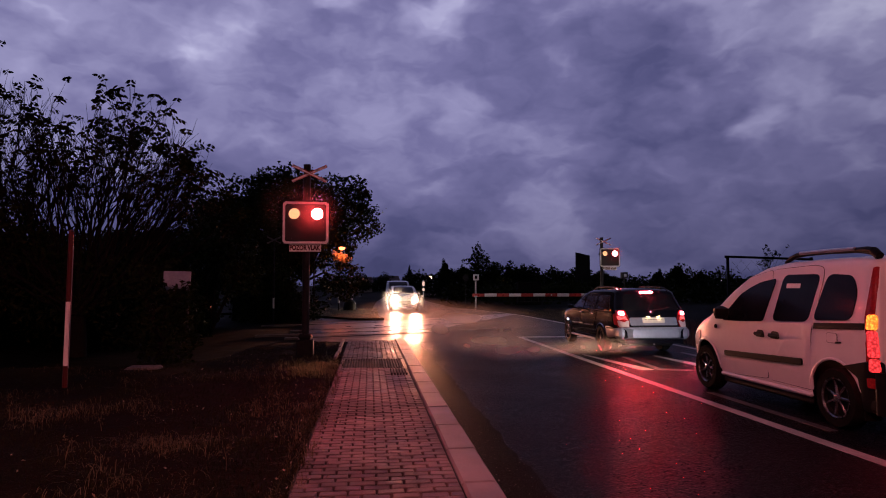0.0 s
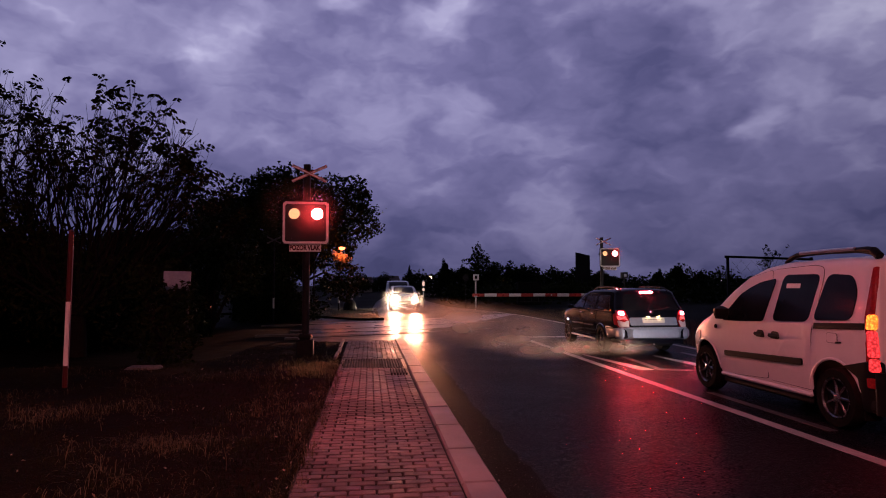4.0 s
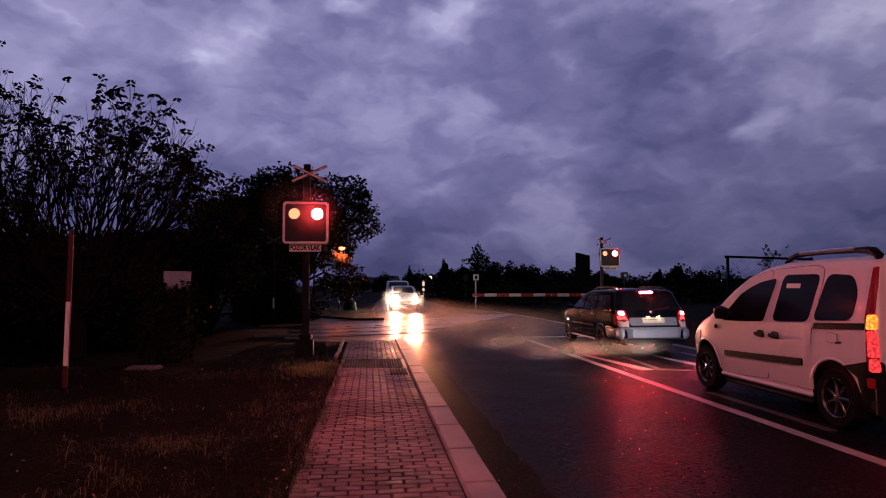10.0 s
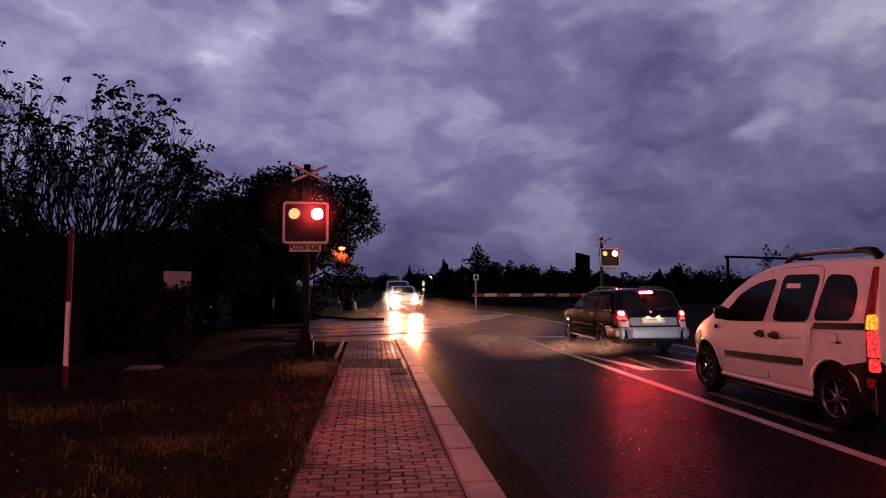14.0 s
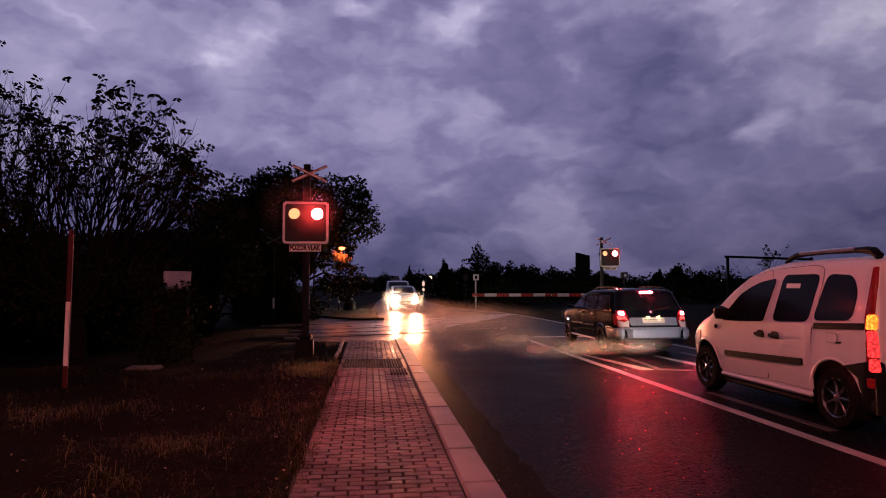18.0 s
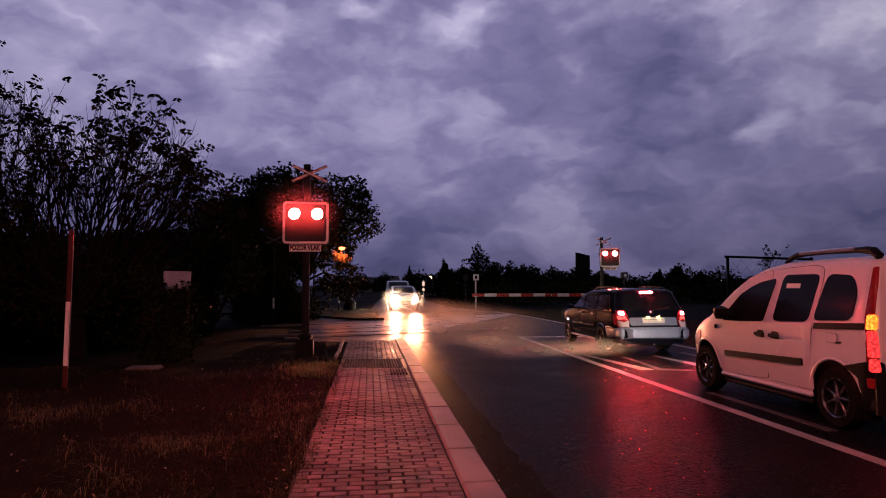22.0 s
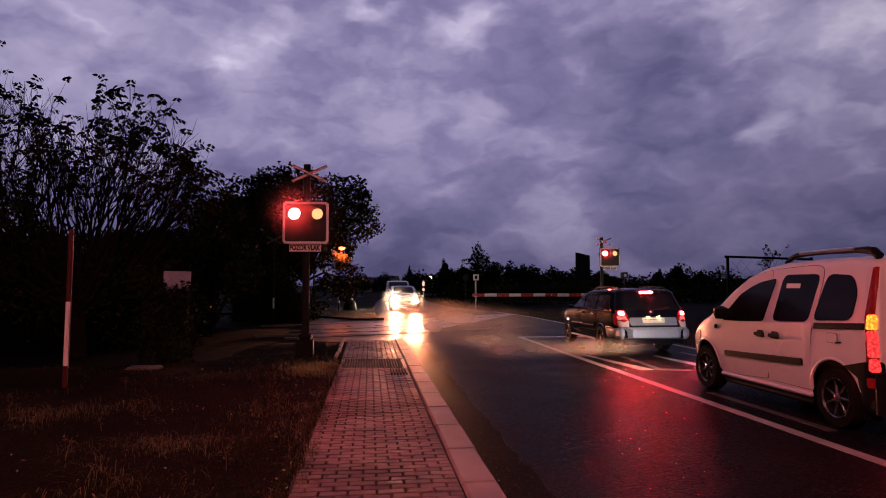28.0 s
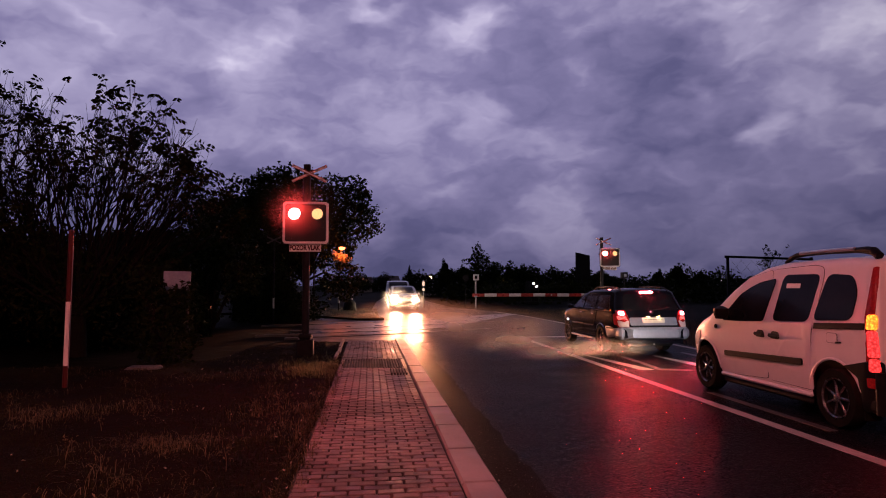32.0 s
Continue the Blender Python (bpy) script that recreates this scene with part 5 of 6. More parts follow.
def build_barrier():
    y = 43.6
    bar = thing("crossing_barrier", pose(16.4, y, -0.1), "lowered red and white barrier arm with rest post", "barrier")
    part("drive_box", at(box(0.5, 0.6, 1.1, 0.04), 0, 0.1, 0.55), STEEL, bar, "grey barrier drive box")
    n, x = 12, -0.2
    edges = [0.0] + [0.83 * k + 0.25 for k in range(1, 12)]
    for k in range(11):
        a, b = edges[k], edges[k + 1]
        part("arm_section", at(box(b - a, 0.07, 0.21, 0.02), -0.25 - (a + b) / 2, -0.25, 0.87), SIGN_WHITE if k % 2 else SIGN_RED, bar, "white arm section" if k % 2 else "red arm section")
    for k in (2, 4, 8, 10):
        part("reflector", at(rod(0.045, 0.02, 12), -0.25 - (edges[k] + edges[k + 1]) / 2, -0.29, 0.87, 90, 0, 0), TAIL_RED if k != 4 else SIGN_WHITE, bar)
    part("hanging_rail", at(box(8.6, 0.03, 0.03, 0.008), -4.8, -0.25, 0.42), DARK_STEEL, bar)
    for k in range(18):
        part("hanger", at(box(0.02, 0.02, 0.42), -0.7 - 0.49 * k, -0.25, 0.62), DARK_STEEL, bar, smooth=False)
    part("rest_post", join(at(rod(0.06, 2.05, 12), -9.38, -0.2, 0), at(box(0.2, 0.2, 0.1, 0.02), -9.38, -0.2, 0.78)), STEEL, bar, "grey rest post")
    sign = thing("square_sign", pose(7.02, 43.35, -0.1), "small pale square sign on a grey post", "sign")
    part("plate", at(box(0.40, 0.02, 0.40, 0.01), 0, -0.05, 2.05), SIGN_WHITE, sign)
    part("bar", at(box(0.16, 0.01, 0.2, 0.0), 0, -0.062, 2.05), PLASTIC, sign, smooth=False)
    part("post", rod(0.03, 2.2, 10), STEEL, sign)
    disc = thing("round_sign", pose(6.33, 43.3, -0.1), "round sign seen from behind on a dark post", "sign")
    part("plate", at(rod(0.24, 0.012, 24), 0, -0.04, 2.0, 90, 0, 0), DARK_STEEL, disc)
    part("post", rod(0.03, 2.2, 10), DARK_STEEL, disc)


def build_posts():
    pole = thing("striped_pole", pose(-4.32, 10.0, verge_height(-4.32, 10) - 0.02, 0, 0.7, 0), "red and white banded marker pole in the grass", "pole")
    for z0, z1, m in ((0, 0.33, POLE_RED), (0.33, 1.24, SIGN_WHITE), (1.24, 2.25, POLE_RED)):
        part("band", at(rod(0.034, z1 - z0, 16), 0, 0, z0), m, pole, "white band" if m is SIGN_WHITE else "dark red band")
    part("cap", at(lathe([(0.034, 0), (0.028, 0.02), (0.01, 0.03)], 16), 0, 0, 2.25), POLE_RED, pole)
    part("side_tube", at(rod(0.008, 1.75, 8), 0.04, -0.01, 0.3), STEEL, pole, "thin pale tube along the pole")
    cover = thing("concrete_cover", pose(-3.86, 11.9, verge_height(-3.86, 11.9) - 0.015, 0, 0, 4), "pale concrete slab lying in the grass", "slab")
    part("slab", box(0.54, 0.44, 0.08, 0.02), CONCRETE, cover)
    part("rim", at(box(0.48, 0.38, 0.02, 0.008), 0, 0, 0.045), CONCRETE, cover)
    # pale notice panel half hidden by the bushes
    shed = thing("notice_panel", pose(-3.93, 14.0, -0.5), "pale panel on two posts half hidden by bushes", "panel")
    part("panel", at(box(0.54, 0.03, 0.40, 0.006), 0, 0, 2.015, 0, 1.5, 0), NOTICE, shed)
    for x in (-0.2, 0.2):
        part("post", at(rod(0.025, 2.1, 10), x, 0.045, -0.1), BOARD_BLACK, shed)
    for x, y, h, r in ((-1.02, 38.2, 0.95, 0.05), (-1.75, 37.6, 0.9, 0.04)):
        p = thing("verge_post", pose(x, y, -0.12), "short post with a pale reflecting top", "post")
        part("shaft", rod(r, h * 0.62, 10), DARK_STEEL, p)
        part("reflector", at(rod(r, h * 0.38, 10), 0, 0, h * 0.62), SIGN_WHITE, p, "pale band")
    # a bare cross on a post, on the near side of the rails
    cr = thing("crossing_cross", pose(-3.84, 27.0, -0.12), "small dim crossing cross on a thin post before dark bushes", "sign")
    part("post", rod(0.035, 3.3, 10), DARK_STEEL, cr)
    for a in (25, -25):
        # the concrete tone puts the arms' lack of light into their colour
        part("cross_arm", at(box(0.60, 0.02, 0.06, 0.006), 0, -0.05 - 0.014 * (a > 0), 3.36, 0, a, 0), CONCRETE, cr, "white cross arm darkened as if barely lit")
    part("reflector", at(rod(0.037, 0.42, 10), 0, 0, 0.62), SIGN_WHITE, cr, "pale band on the post")
    hydrant = thing("bollard", pose(-1.15, 38.1, -0.12), "dark rounded bollard beside the crossing", "bollard")
    part("body", lathe([(0.36, 0), (0.38, 0.2), (0.36, 0.5), (0.2, 0.72), (0.05, 0.78)], 18), PLASTIC, hydrant)
    part("base", lathe([(0.45, 0), (0.44, 0.08), (0.3, 0.1)], 18), DARK_STEEL, hydrant)
    m = thing("marker_post", pose(3.66, 45.2, -0.12), "marker post with pale orange panels that glow weakly by themselves", "marker")
    part("post", rod(0.04, 1.9, 10), STEEL, m)
    for z in (1.25, 1.65):
        part("panel", at(box(0.16, 0.03, 0.3 if z > 1.5 else 0.16, 0.01), 0, -0.05, z), MARKER_GLOW, m)


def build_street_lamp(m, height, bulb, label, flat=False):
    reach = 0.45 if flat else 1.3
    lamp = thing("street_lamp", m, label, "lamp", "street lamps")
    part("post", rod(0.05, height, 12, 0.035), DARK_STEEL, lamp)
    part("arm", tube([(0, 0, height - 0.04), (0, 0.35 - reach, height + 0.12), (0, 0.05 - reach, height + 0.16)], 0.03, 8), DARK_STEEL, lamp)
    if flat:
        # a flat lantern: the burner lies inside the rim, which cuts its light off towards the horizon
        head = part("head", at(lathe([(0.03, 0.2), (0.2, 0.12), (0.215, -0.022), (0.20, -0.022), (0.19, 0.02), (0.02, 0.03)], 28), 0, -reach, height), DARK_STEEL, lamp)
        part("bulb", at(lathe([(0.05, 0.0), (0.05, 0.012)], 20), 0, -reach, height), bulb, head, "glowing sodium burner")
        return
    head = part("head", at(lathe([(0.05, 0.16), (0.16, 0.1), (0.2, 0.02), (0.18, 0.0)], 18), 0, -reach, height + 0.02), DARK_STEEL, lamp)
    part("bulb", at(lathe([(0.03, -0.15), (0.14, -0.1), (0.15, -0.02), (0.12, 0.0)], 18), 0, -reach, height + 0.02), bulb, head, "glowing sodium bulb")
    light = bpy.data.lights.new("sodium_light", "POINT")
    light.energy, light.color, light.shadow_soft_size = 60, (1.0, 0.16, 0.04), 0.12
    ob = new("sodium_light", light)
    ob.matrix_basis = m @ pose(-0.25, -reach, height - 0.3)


# ---- plants ----
def grow(rng, base, heading, length, radius, depth, spread, tips, tubes, bend=0.25):
    """One limb and its children; the ends of the twigs are gathered in tips."""
    pts, p, d = [base], Vector(base), Vector(heading).normalized()
    n = 4
    for i in range(n):
        d = (d + Vector((rng.uniform(-1, 1), rng.uniform(-1, 1), rng.uniform(-0.4, 0.8))) * bend * 0.4).normalized()
        p = p + d * length / n
        pts.append(tuple(p))
    tubes.append(tube(pts, [radius * (1 - 0.5 * i / n) for i in range(n + 1)], 7 if radius > 0.03 else 4))
    if depth == 0:
        tips.append((tuple(p), tuple(d)))
        return
    for k in range(rng.choice((2, 3, 3))):
        f = rng.uniform(0.45, 1.0)
        i = min(n, max(1, round(f * n)))
        a = Vector((rng.uniform(-1, 1), rng.uniform(-1, 1), rng.uniform(-0.3, 0.9))).normalized()
        grow(rng, pts[i], (d + a * spread).normalized(), length * rng.uniform(0.55, 0.8), max(0.006, radius * 0.56), depth - 1, spread, tips, tubes, bend)


def leaflets(places, headings, size, seed, narrow=0.36):
    """Leaves that start at the given places and point along the given headings, folded along the midrib."""
    rng = np.random.default_rng(seed)
    c, d = np.asarray(places, float), np.asarray(headings, float)
    n = len(c)
    d = d + rng.normal(0, 0.18, (n, 3))
    d /= np.linalg.norm(d, axis=1)[:, None]
    s = np.cross(d, rng.normal(0, 0.5, (n, 3)) + (0, 1, 0.4))
    s /= np.linalg.norm(s, axis=1)[:, None]
    up = np.cross(s, d)
    L = size * rng.uniform(0.7, 1.2, (n, 1))
    rows = [c, c + d * L * 0.35 + s * L * narrow * 0.5 + up * L * 0.06, c + d * L * 0.7 + s * L * narrow * 0.4, c + d * L - up * L * 0.08, c + d * L * 0.7 - s * L * narrow * 0.4, c + d * L * 0.35 - s * L * narrow * 0.5 + up * L * 0.06]
    v = np.stack(rows, 1).reshape(-1, 3)
    i = np.arange(n)[:, None] * 6
    f = np.concatenate([i + [0, 1, 2, 3], i + [0, 3, 4, 5]], 0)
    return v.tolist(), f.tolist()


def build_walnut(x, y, seed, stems, fan, wide, high, fill, count):
    """A sparse tree that fans out from its foot, with drooping compound leaves at the ends of its shoots."""
    rng = random.Random(seed)
    tree = thing("walnut_tree", pose(x, y, -0.5), "sparse autumn walnut tree with drooping compound leaves", "tree")
    tips = []
    part("trunk", tube([(0, 0, -0.1), (0.03, 0.02, 0.7), (0, 0, 1.5)], [0.22, 0.17, 0.13], 12), BARK, tree)
    for k in range(stems):
        a = fan[0] + (fan[1] - fan[0]) * (k + rng.uniform(-0.25, 0.25)) / (stems - 1)
        reach = (abs(math.sin(a) / wide) ** 2.4 + abs(math.cos(a) / high) ** 2.4) ** (-1 / 2.4) * rng.uniform(0.96, 1.04)
        tubes = []
        grow(rng, (rng.uniform(-0.15, 0.15), rng.uniform(-0.2, 0.2), 1.3), (math.sin(a), rng.uniform(0.05, 0.4), math.cos(a)), reach * 0.38, 0.05, 4, 0.42, tips, tubes, 0.2)
        part("limb", join(*tubes), BARK, tree)
    places, headings = [], []
    for p, d in tips:
        p, d = Vector(p), Vector(d)
        far = math.hypot(p.x / wide, (p.z - 1.3) / high)
        for s in range(int(rng.random() < (0.46 if far > 0.78 else 0.2 if far > 0.55 else 0.09))):
            rib = (Vector((rng.uniform(-1, 1), rng.uniform(-0.6, 0.6), rng.uniform(0.0, 0.7))) + d * 0.6).normalized()
            side = rib.cross(Vector((0, 1, 0.2))).normalized()
            pairs = rng.choice((2, 3, 3, 4))
            for k in range(pairs):
                q = p + rib * 0.075 * (k + 0.7) - Vector((0, 0, 0.014 * k * k))
                for w in (-1, 1):
                    places.append(tuple(q))
                    headings.append(tuple((side * w * 0.75 + rib * 0.45 - Vector((0, 0, 0.75)))))
            places.append(tuple(p + rib * 0.075 * (pairs + 0.6) - Vector((0, 0, 0.014 * pairs * pairs))))
            headings.append(tuple(rib * 0.7 - Vector((0, 0, 0.8))))
    more = clumps(fill, count, seed, 0.1)
    part("crown", join(leaflets(places, headings, 0.125, seed, 0.45), leaves(more, 0.15, 5, 0.42, 0.9)), LEAF, tree)
    return tree


def build_bush(name, x, y, blobs, count, seed, size, label, category="bush", trunk=0.0):
    ob = thing(name, pose(x, y, -0.12), label, category)
    rng = random.Random(seed)
    tubes, tips = [], []
    if trunk:
        part("trunk", tube([(0, 0, -0.1), (0.05, 0, trunk * 0.5), (0, 0.03, trunk)], [0.2, 0.15, 0.1], 10), BARK, ob)
    for b in blobs:
        tubes.append(tube([(0, 0, trunk * 0.8), (b[0] * 0.5, b[1] * 0.5, (trunk + b[2]) * 0.55), (b[0], b[1], b[2])], [0.07, 0.045, 0.015], 6))
        for k in range(5):
            a = Vector((rng.uniform(-1, 1), rng.uniform(-1, 1), rng.uniform(-0.2, 1))).normalized()
            tubes.append(tube([b[:3], (b[0] + a.x * b[3] * 0.6, b[1] + a.y * b[4] * 0.6, b[2] + a.z * b[5] * 0.6), (b[0] + a.x * b[3] * 1.02, b[1] + a.y * b[4] * 1.02, b[2] + a.z * b[5] * 1.05)], [0.03, 0.018, 0.006], 4))
    part("limb", join(*tubes), BARK, ob)
    part("crown", leaves(clumps(blobs, count, seed), size, seed, 0.55, 0.2), LEAF, ob)
    return ob


def blob_set(seed, n, w, d, z0, z1, r):
    rng = random.Random(seed)
    out = []
    for k in range(n):
        t = rng.random()
        z = z0 + (z1 - z0) * t
        k2 = math.sqrt(max(0.1, 1 - (max(0, t - 0.3) / 0.75) ** 2))
        out.append((rng.uniform(-w, w) * k2, rng.uniform(-d, d) * k2, z, r * rng.uniform(0.7, 1.25), r * rng.uniform(0.7, 1.25), r * rng.uniform(0.6, 1.0)))
    return out


def build_plants():
    build_walnut(-6.35, 15.2, 27, 38, (-1.12, 1.06), 4.4, 5.15, [(-1.5, 0, 1.7, 0.8, 0.5, 0.6), (-0.6, 0, 1.5, 0.8, 0.5, 0.6), (0.4, 0, 1.4, 0.8, 0.5, 0.5), (-1.6, 0, 2.9, 0.8, 0.6, 0.9), (-0.9, 0.2, 2.5, 0.7, 0.5, 1.0), (-2.3, 0, 2.6, 0.9, 0.5, 0.9), (-0.2, 0.1, 2.3, 0.5, 0.5, 0.9), (0.7, 0.1, 2.0, 0.8, 0.5, 0.7), (1.7, 0, 2.1, 0.8, 0.5, 0.7)], 2300)
    build_walnut(-8.7, 15.8, 22, 12, (-1.0, 0.7), 4.0, 7.0, [(0.3, 0, 3.0, 1.1, 0.6, 1.1), (1.1, 0.2, 2.6, 0.9, 0.6, 1.0), (-0.8, 0, 3.0, 1.2, 0.6, 1.2), (0.6, 0, 2.0, 1.5, 0.6, 0.8)], 1700)
    build_bush("bush", -4.15, 13.7, [(-0.2, 0, 1.5, 0.35, 0.25, 0.25), (0.1, 0, 1.15, 0.5, 0.3, 0.35), (-0.4, 0, 1.75, 0.2, 0.2, 0.3), (0.4, 0, 1.42, 0.25, 0.2, 0.2), (0.1, 0, 0.4, 0.7, 0.4, 0.6)], 1700, 59, 0.11, "loose dark bush in front of the notice panel")
    # the round tree behind the signal
    near_lamp = build_bush("round_tree", -3.15, 33.0, blob_set(3, 30, 2.8, 2.0, 1.7, 6.9, 1.25), 30000, 11, 0.2, "dense dark broadleaf tree beside a street lamp", "tree", trunk=2.2)
    # a far paler leaf colour imitates lamplight on this branch
    part("lamplit_branch", leaves(clumps([(1.76, -1.0, 2.83, 0.46, 0.18, 0.24), (1.55, -1.0, 3.05, 0.25, 0.15, 0.2), (2.0, -1.0, 2.7, 0.25, 0.15, 0.15)], 420, 71, 0.1), 0.13, 72, 0.5, 0.3), FALLEN_LAMPLIT, near_lamp, "leaves painted pale as if lit by the lamp beside them")
    build_bush("leaning_tree", -5.9, 30.0, blob_set(6, 14, 1.9, 1.5, 2.0, 5.6, 1.1), 12000, 12, 0.19, "dark broadleaf tree with an open crown", "tree", trunk=2.0)
    # bushes that close the left side
    spots = [(-12.5, 19.5, 3.6), (-10.2, 19.0, 3.2), (-8.4, 18.4, 2.9), (-6.6, 19.6, 3.2), (-4.9, 20.9, 3.6), (-11.3, 18.0, 3.3), (-9.3, 17.8, 3.0), (-7.6, 19.4, 3.0), (-5.7, 19.8, 3.8), (-7.2, 24.2, 3.7), (-5.7, 24.6, 4.7), (-8.9, 23.5, 3.5), (-11.0, 23.0, 3.5), (-13.8, 21.5, 4.4), (-4.7, 28.6, 4.3), (-3.9, 29.9, 3.6), (-14.5, 17.0, 3.0), (-6.1, 18.3, 2.2), (-7.0, 17.6, 2.5), (-4.4, 29.2, 2.2)]
    for i, (x, y, h) in enumerate(spots):
        build_bush("bush", x, y, blob_set(40 + i, 12, 1.3, 1.0, 0.3, h - 0.6, 0.8), 6500, 60 + i, 0.15, "dark dense bush at the edge of the verge")


def build_grass():
    rng = np.random.default_rng(17)

    def tuft_field(name, n, xs, ys, height, material, label, keep=None, base=-0.125):
        x = xs[0] + (xs[1] - xs[0]) * rng.random(n) ** 1.4 if xs[1] < xs[0] else rng.uniform(*xs, n)
        y = ys[0] + (ys[1] - ys[0]) * rng.random(n) ** 1.5
        if keep is not None:
            k = keep(x, y)
            x, y = x[k], y[k]
        m = len(x)
        patch = np.array([noise.noise((a * 1.7, b * 1.7, 2)) + 0.5 * noise.noise((a * 5, b * 5, 7)) for a, b in zip(x, y)])
        k = patch > rng.uniform(-0.75, 0.25, m)
        x, y, patch = x[k], y[k], patch[k]
        m = len(x)
        z = np.array([verge_height(a, b) if a < -0.56 and b < 17.2 else base for a, b in zip(x, y)])
        h = height * rng.uniform(0.35, 1.3, m) * (0.75 + 0.7 * np.clip(patch, -0.6, 1))
        a = rng.uniform(0, 2 * math.pi, m)
        lean = rng.uniform(0.2, 2.1, m) ** 1.1
        dx, dy = np.cos(a), np.sin(a)
        w = 0.0011 + 0.0017 * rng.random(m)
        px, py = -dy * w, dx * w
        rows = []
        for t, l, ww in ((0, 0, 1), (0.5, 0.2, 0.8), (0.85, 0.6, 0.5)):
            cx, cy, cz = x + dx * l * lean * h, y + dy * l * lean * h, z + h * t * np.maximum(0.35, 1 - 0.35 * lean * t)
            rows += [np.stack([cx - px * ww, cy - py * ww, cz], 1), np.stack([cx + px * ww, cy + py * ww, cz], 1)]
        rows.append(np.stack([x + dx * lean * h, y + dy * lean * h, z + h * np.maximum(0.15, 1 - 0.55 * lean)], 1))
        v = np.stack(rows, 1).reshape(-1, 3)
        i = np.arange(m)[:, None] * 7
        q = np.concatenate([i + [0, 1, 3, 2], i + [2, 3, 5, 4]]).tolist() + (i + [4, 5, 6]).tolist()
        tagged(shape(name, (v.tolist(), q), material), label, "grass", kind="stuff")

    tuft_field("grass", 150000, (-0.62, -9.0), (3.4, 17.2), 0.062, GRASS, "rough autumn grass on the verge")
    tuft_field("dry_grass", 15000, (-0.6, -6.0), (3.4, 13.0), 0.12, DRY_GRASS, "dry straw coloured stalks in the verge", lambda x, y: np.array([noise.noise((a * 0.9, b * 0.6, 31)) for a, b in zip(x, y)]) > rng.uniform(-0.15, 0.35, len(x)))
    tuft_field("verge_edge_grass", 22000, (-0.56, -2.2), (9.0, 14.5), 0.12, LIT_GRASS, "grass along the pavement's edge, painted pale as if lit", lambda x, y: ((x + 0.96) / 0.42) ** 2 + ((y - 11.75) / 0.9) ** 2 < rng.exponential(1.0, len(x)))
    for cx, cy, rx, ry, n in ((-1.76, 6.16, 0.55, 0.4, 9000), (-1.06, 7.82, 0.4, 0.8, 7000), (-3.49, 7.76, 0.9, 0.5, 5000)):
        tuft_field("pale_tuft", n, (cx - 1.5, cx + 1.2), (cy - 1.5, cy + 2.0), 0.13, DRY_GRASS, "patch of pale long grass in the verge", lambda x, y: (((x - cx) / rx) ** 2 + ((y - cy) / ry) ** 2 < rng.exponential(0.7, len(x))) & (x < -0.58))
    wr = random.Random(77)
    for k in range(9):
        x, y = -0.9 - 3.6 * wr.random(), 5.2 + 7 * wr.random()
        weed = thing("weed", pose(x, y, verge_height(x, y), 0, 0, wr.uniform(0, 360)), "small pale weed with frayed leaves in the grass", "weed", "weeds in the verge")
        h = wr.uniform(0.12, 0.26)
        part("stem", tube([(0, 0, -0.01), (0.02, 0.01, h * 0.5), (0.05, 0.0, h)], [0.004, 0.003, 0.0015], 5), DRY_GRASS, weed)
        spots = [(0.03 + wr.uniform(-0.06, 0.06), wr.uniform(-0.06, 0.06), h * wr.uniform(0.35, 1.05)) for q in range(26)]
        part("foliage", leaves(spots, 0.03, 300 + k, 0.35), DRY_GRASS, weed)
    # fallen leaves, and grit in the gutter
    n = 130
    x, y = -0.3 - 2.6 * rng.random(n) ** 2, 3.8 + 10 * rng.random(n)
    z = [0.01 if a > -0.54 else verge_height(a, b) + 0.05 for a, b in zip(x, y)]
    tagged(shape("fallen_leaves", leaves(np.stack([x, y, z], 1), 0.032, 91, 0.6), FALLEN_LAMPLIT), "small pale fallen leaves on grass and pavement", "leaves", kind="stuff")
    stones = []
    for a, b, s in zip(0.96 + 0.35 * rng.random(500) ** 2, 3.6 + 7 * rng.random(500), rng.uniform(0.002, 0.007, 500)):
        stones.append(at(box(2 * s, 1.6 * s, s, s * 0.4), a, b, ROAD_Z + s * 0.4, 0, 0, a * 9000 % 360))
    tagged(shape("gutter_grit", join(*stones), GRAVEL), "wet grit along the kerb", "grit", kind="stuff")
    tuft_field("overhanging_grass", 9000, (-0.44, -0.66), (3.6, 13.5), 0.10, GRASS, "grass hanging over the pavement's edge", lambda x, y: x < -0.56 + 0.1 * np.array([noise.noise((0, b * 2.5, 12)) for b in y]) + 0.02, 0.0)
    tuft_field("overhanging_stalks", 1800, (-0.46, -0.7), (3.6, 13.5), 0.12, DRY_GRASS, "pale stalks over the pavement's edge", None, 0.0)
    tuft_field("island_grass", 16000, (0.4, -7.0), (28.9, 40.0), 0.12, DRY_GRASS, "pale trampled grass on the island", lambda x, y: (y > 28.9 + 1.35 * np.maximum(0, -x - 0.5)) & (x < 0.4), 0.0)
    tuft_field("reeds", 5000, (-5.6, -2.6), (31.5, 34.5), 0.75, DRY_GRASS, "tall dry reeds below the street lamp", None, -0.05)
    tuft_field("far_verge_grass", 12000, (8.05, 13.0), (13.0, 40.0), 0.3, DRY_GRASS, "dry grass on the verge beyond the road")


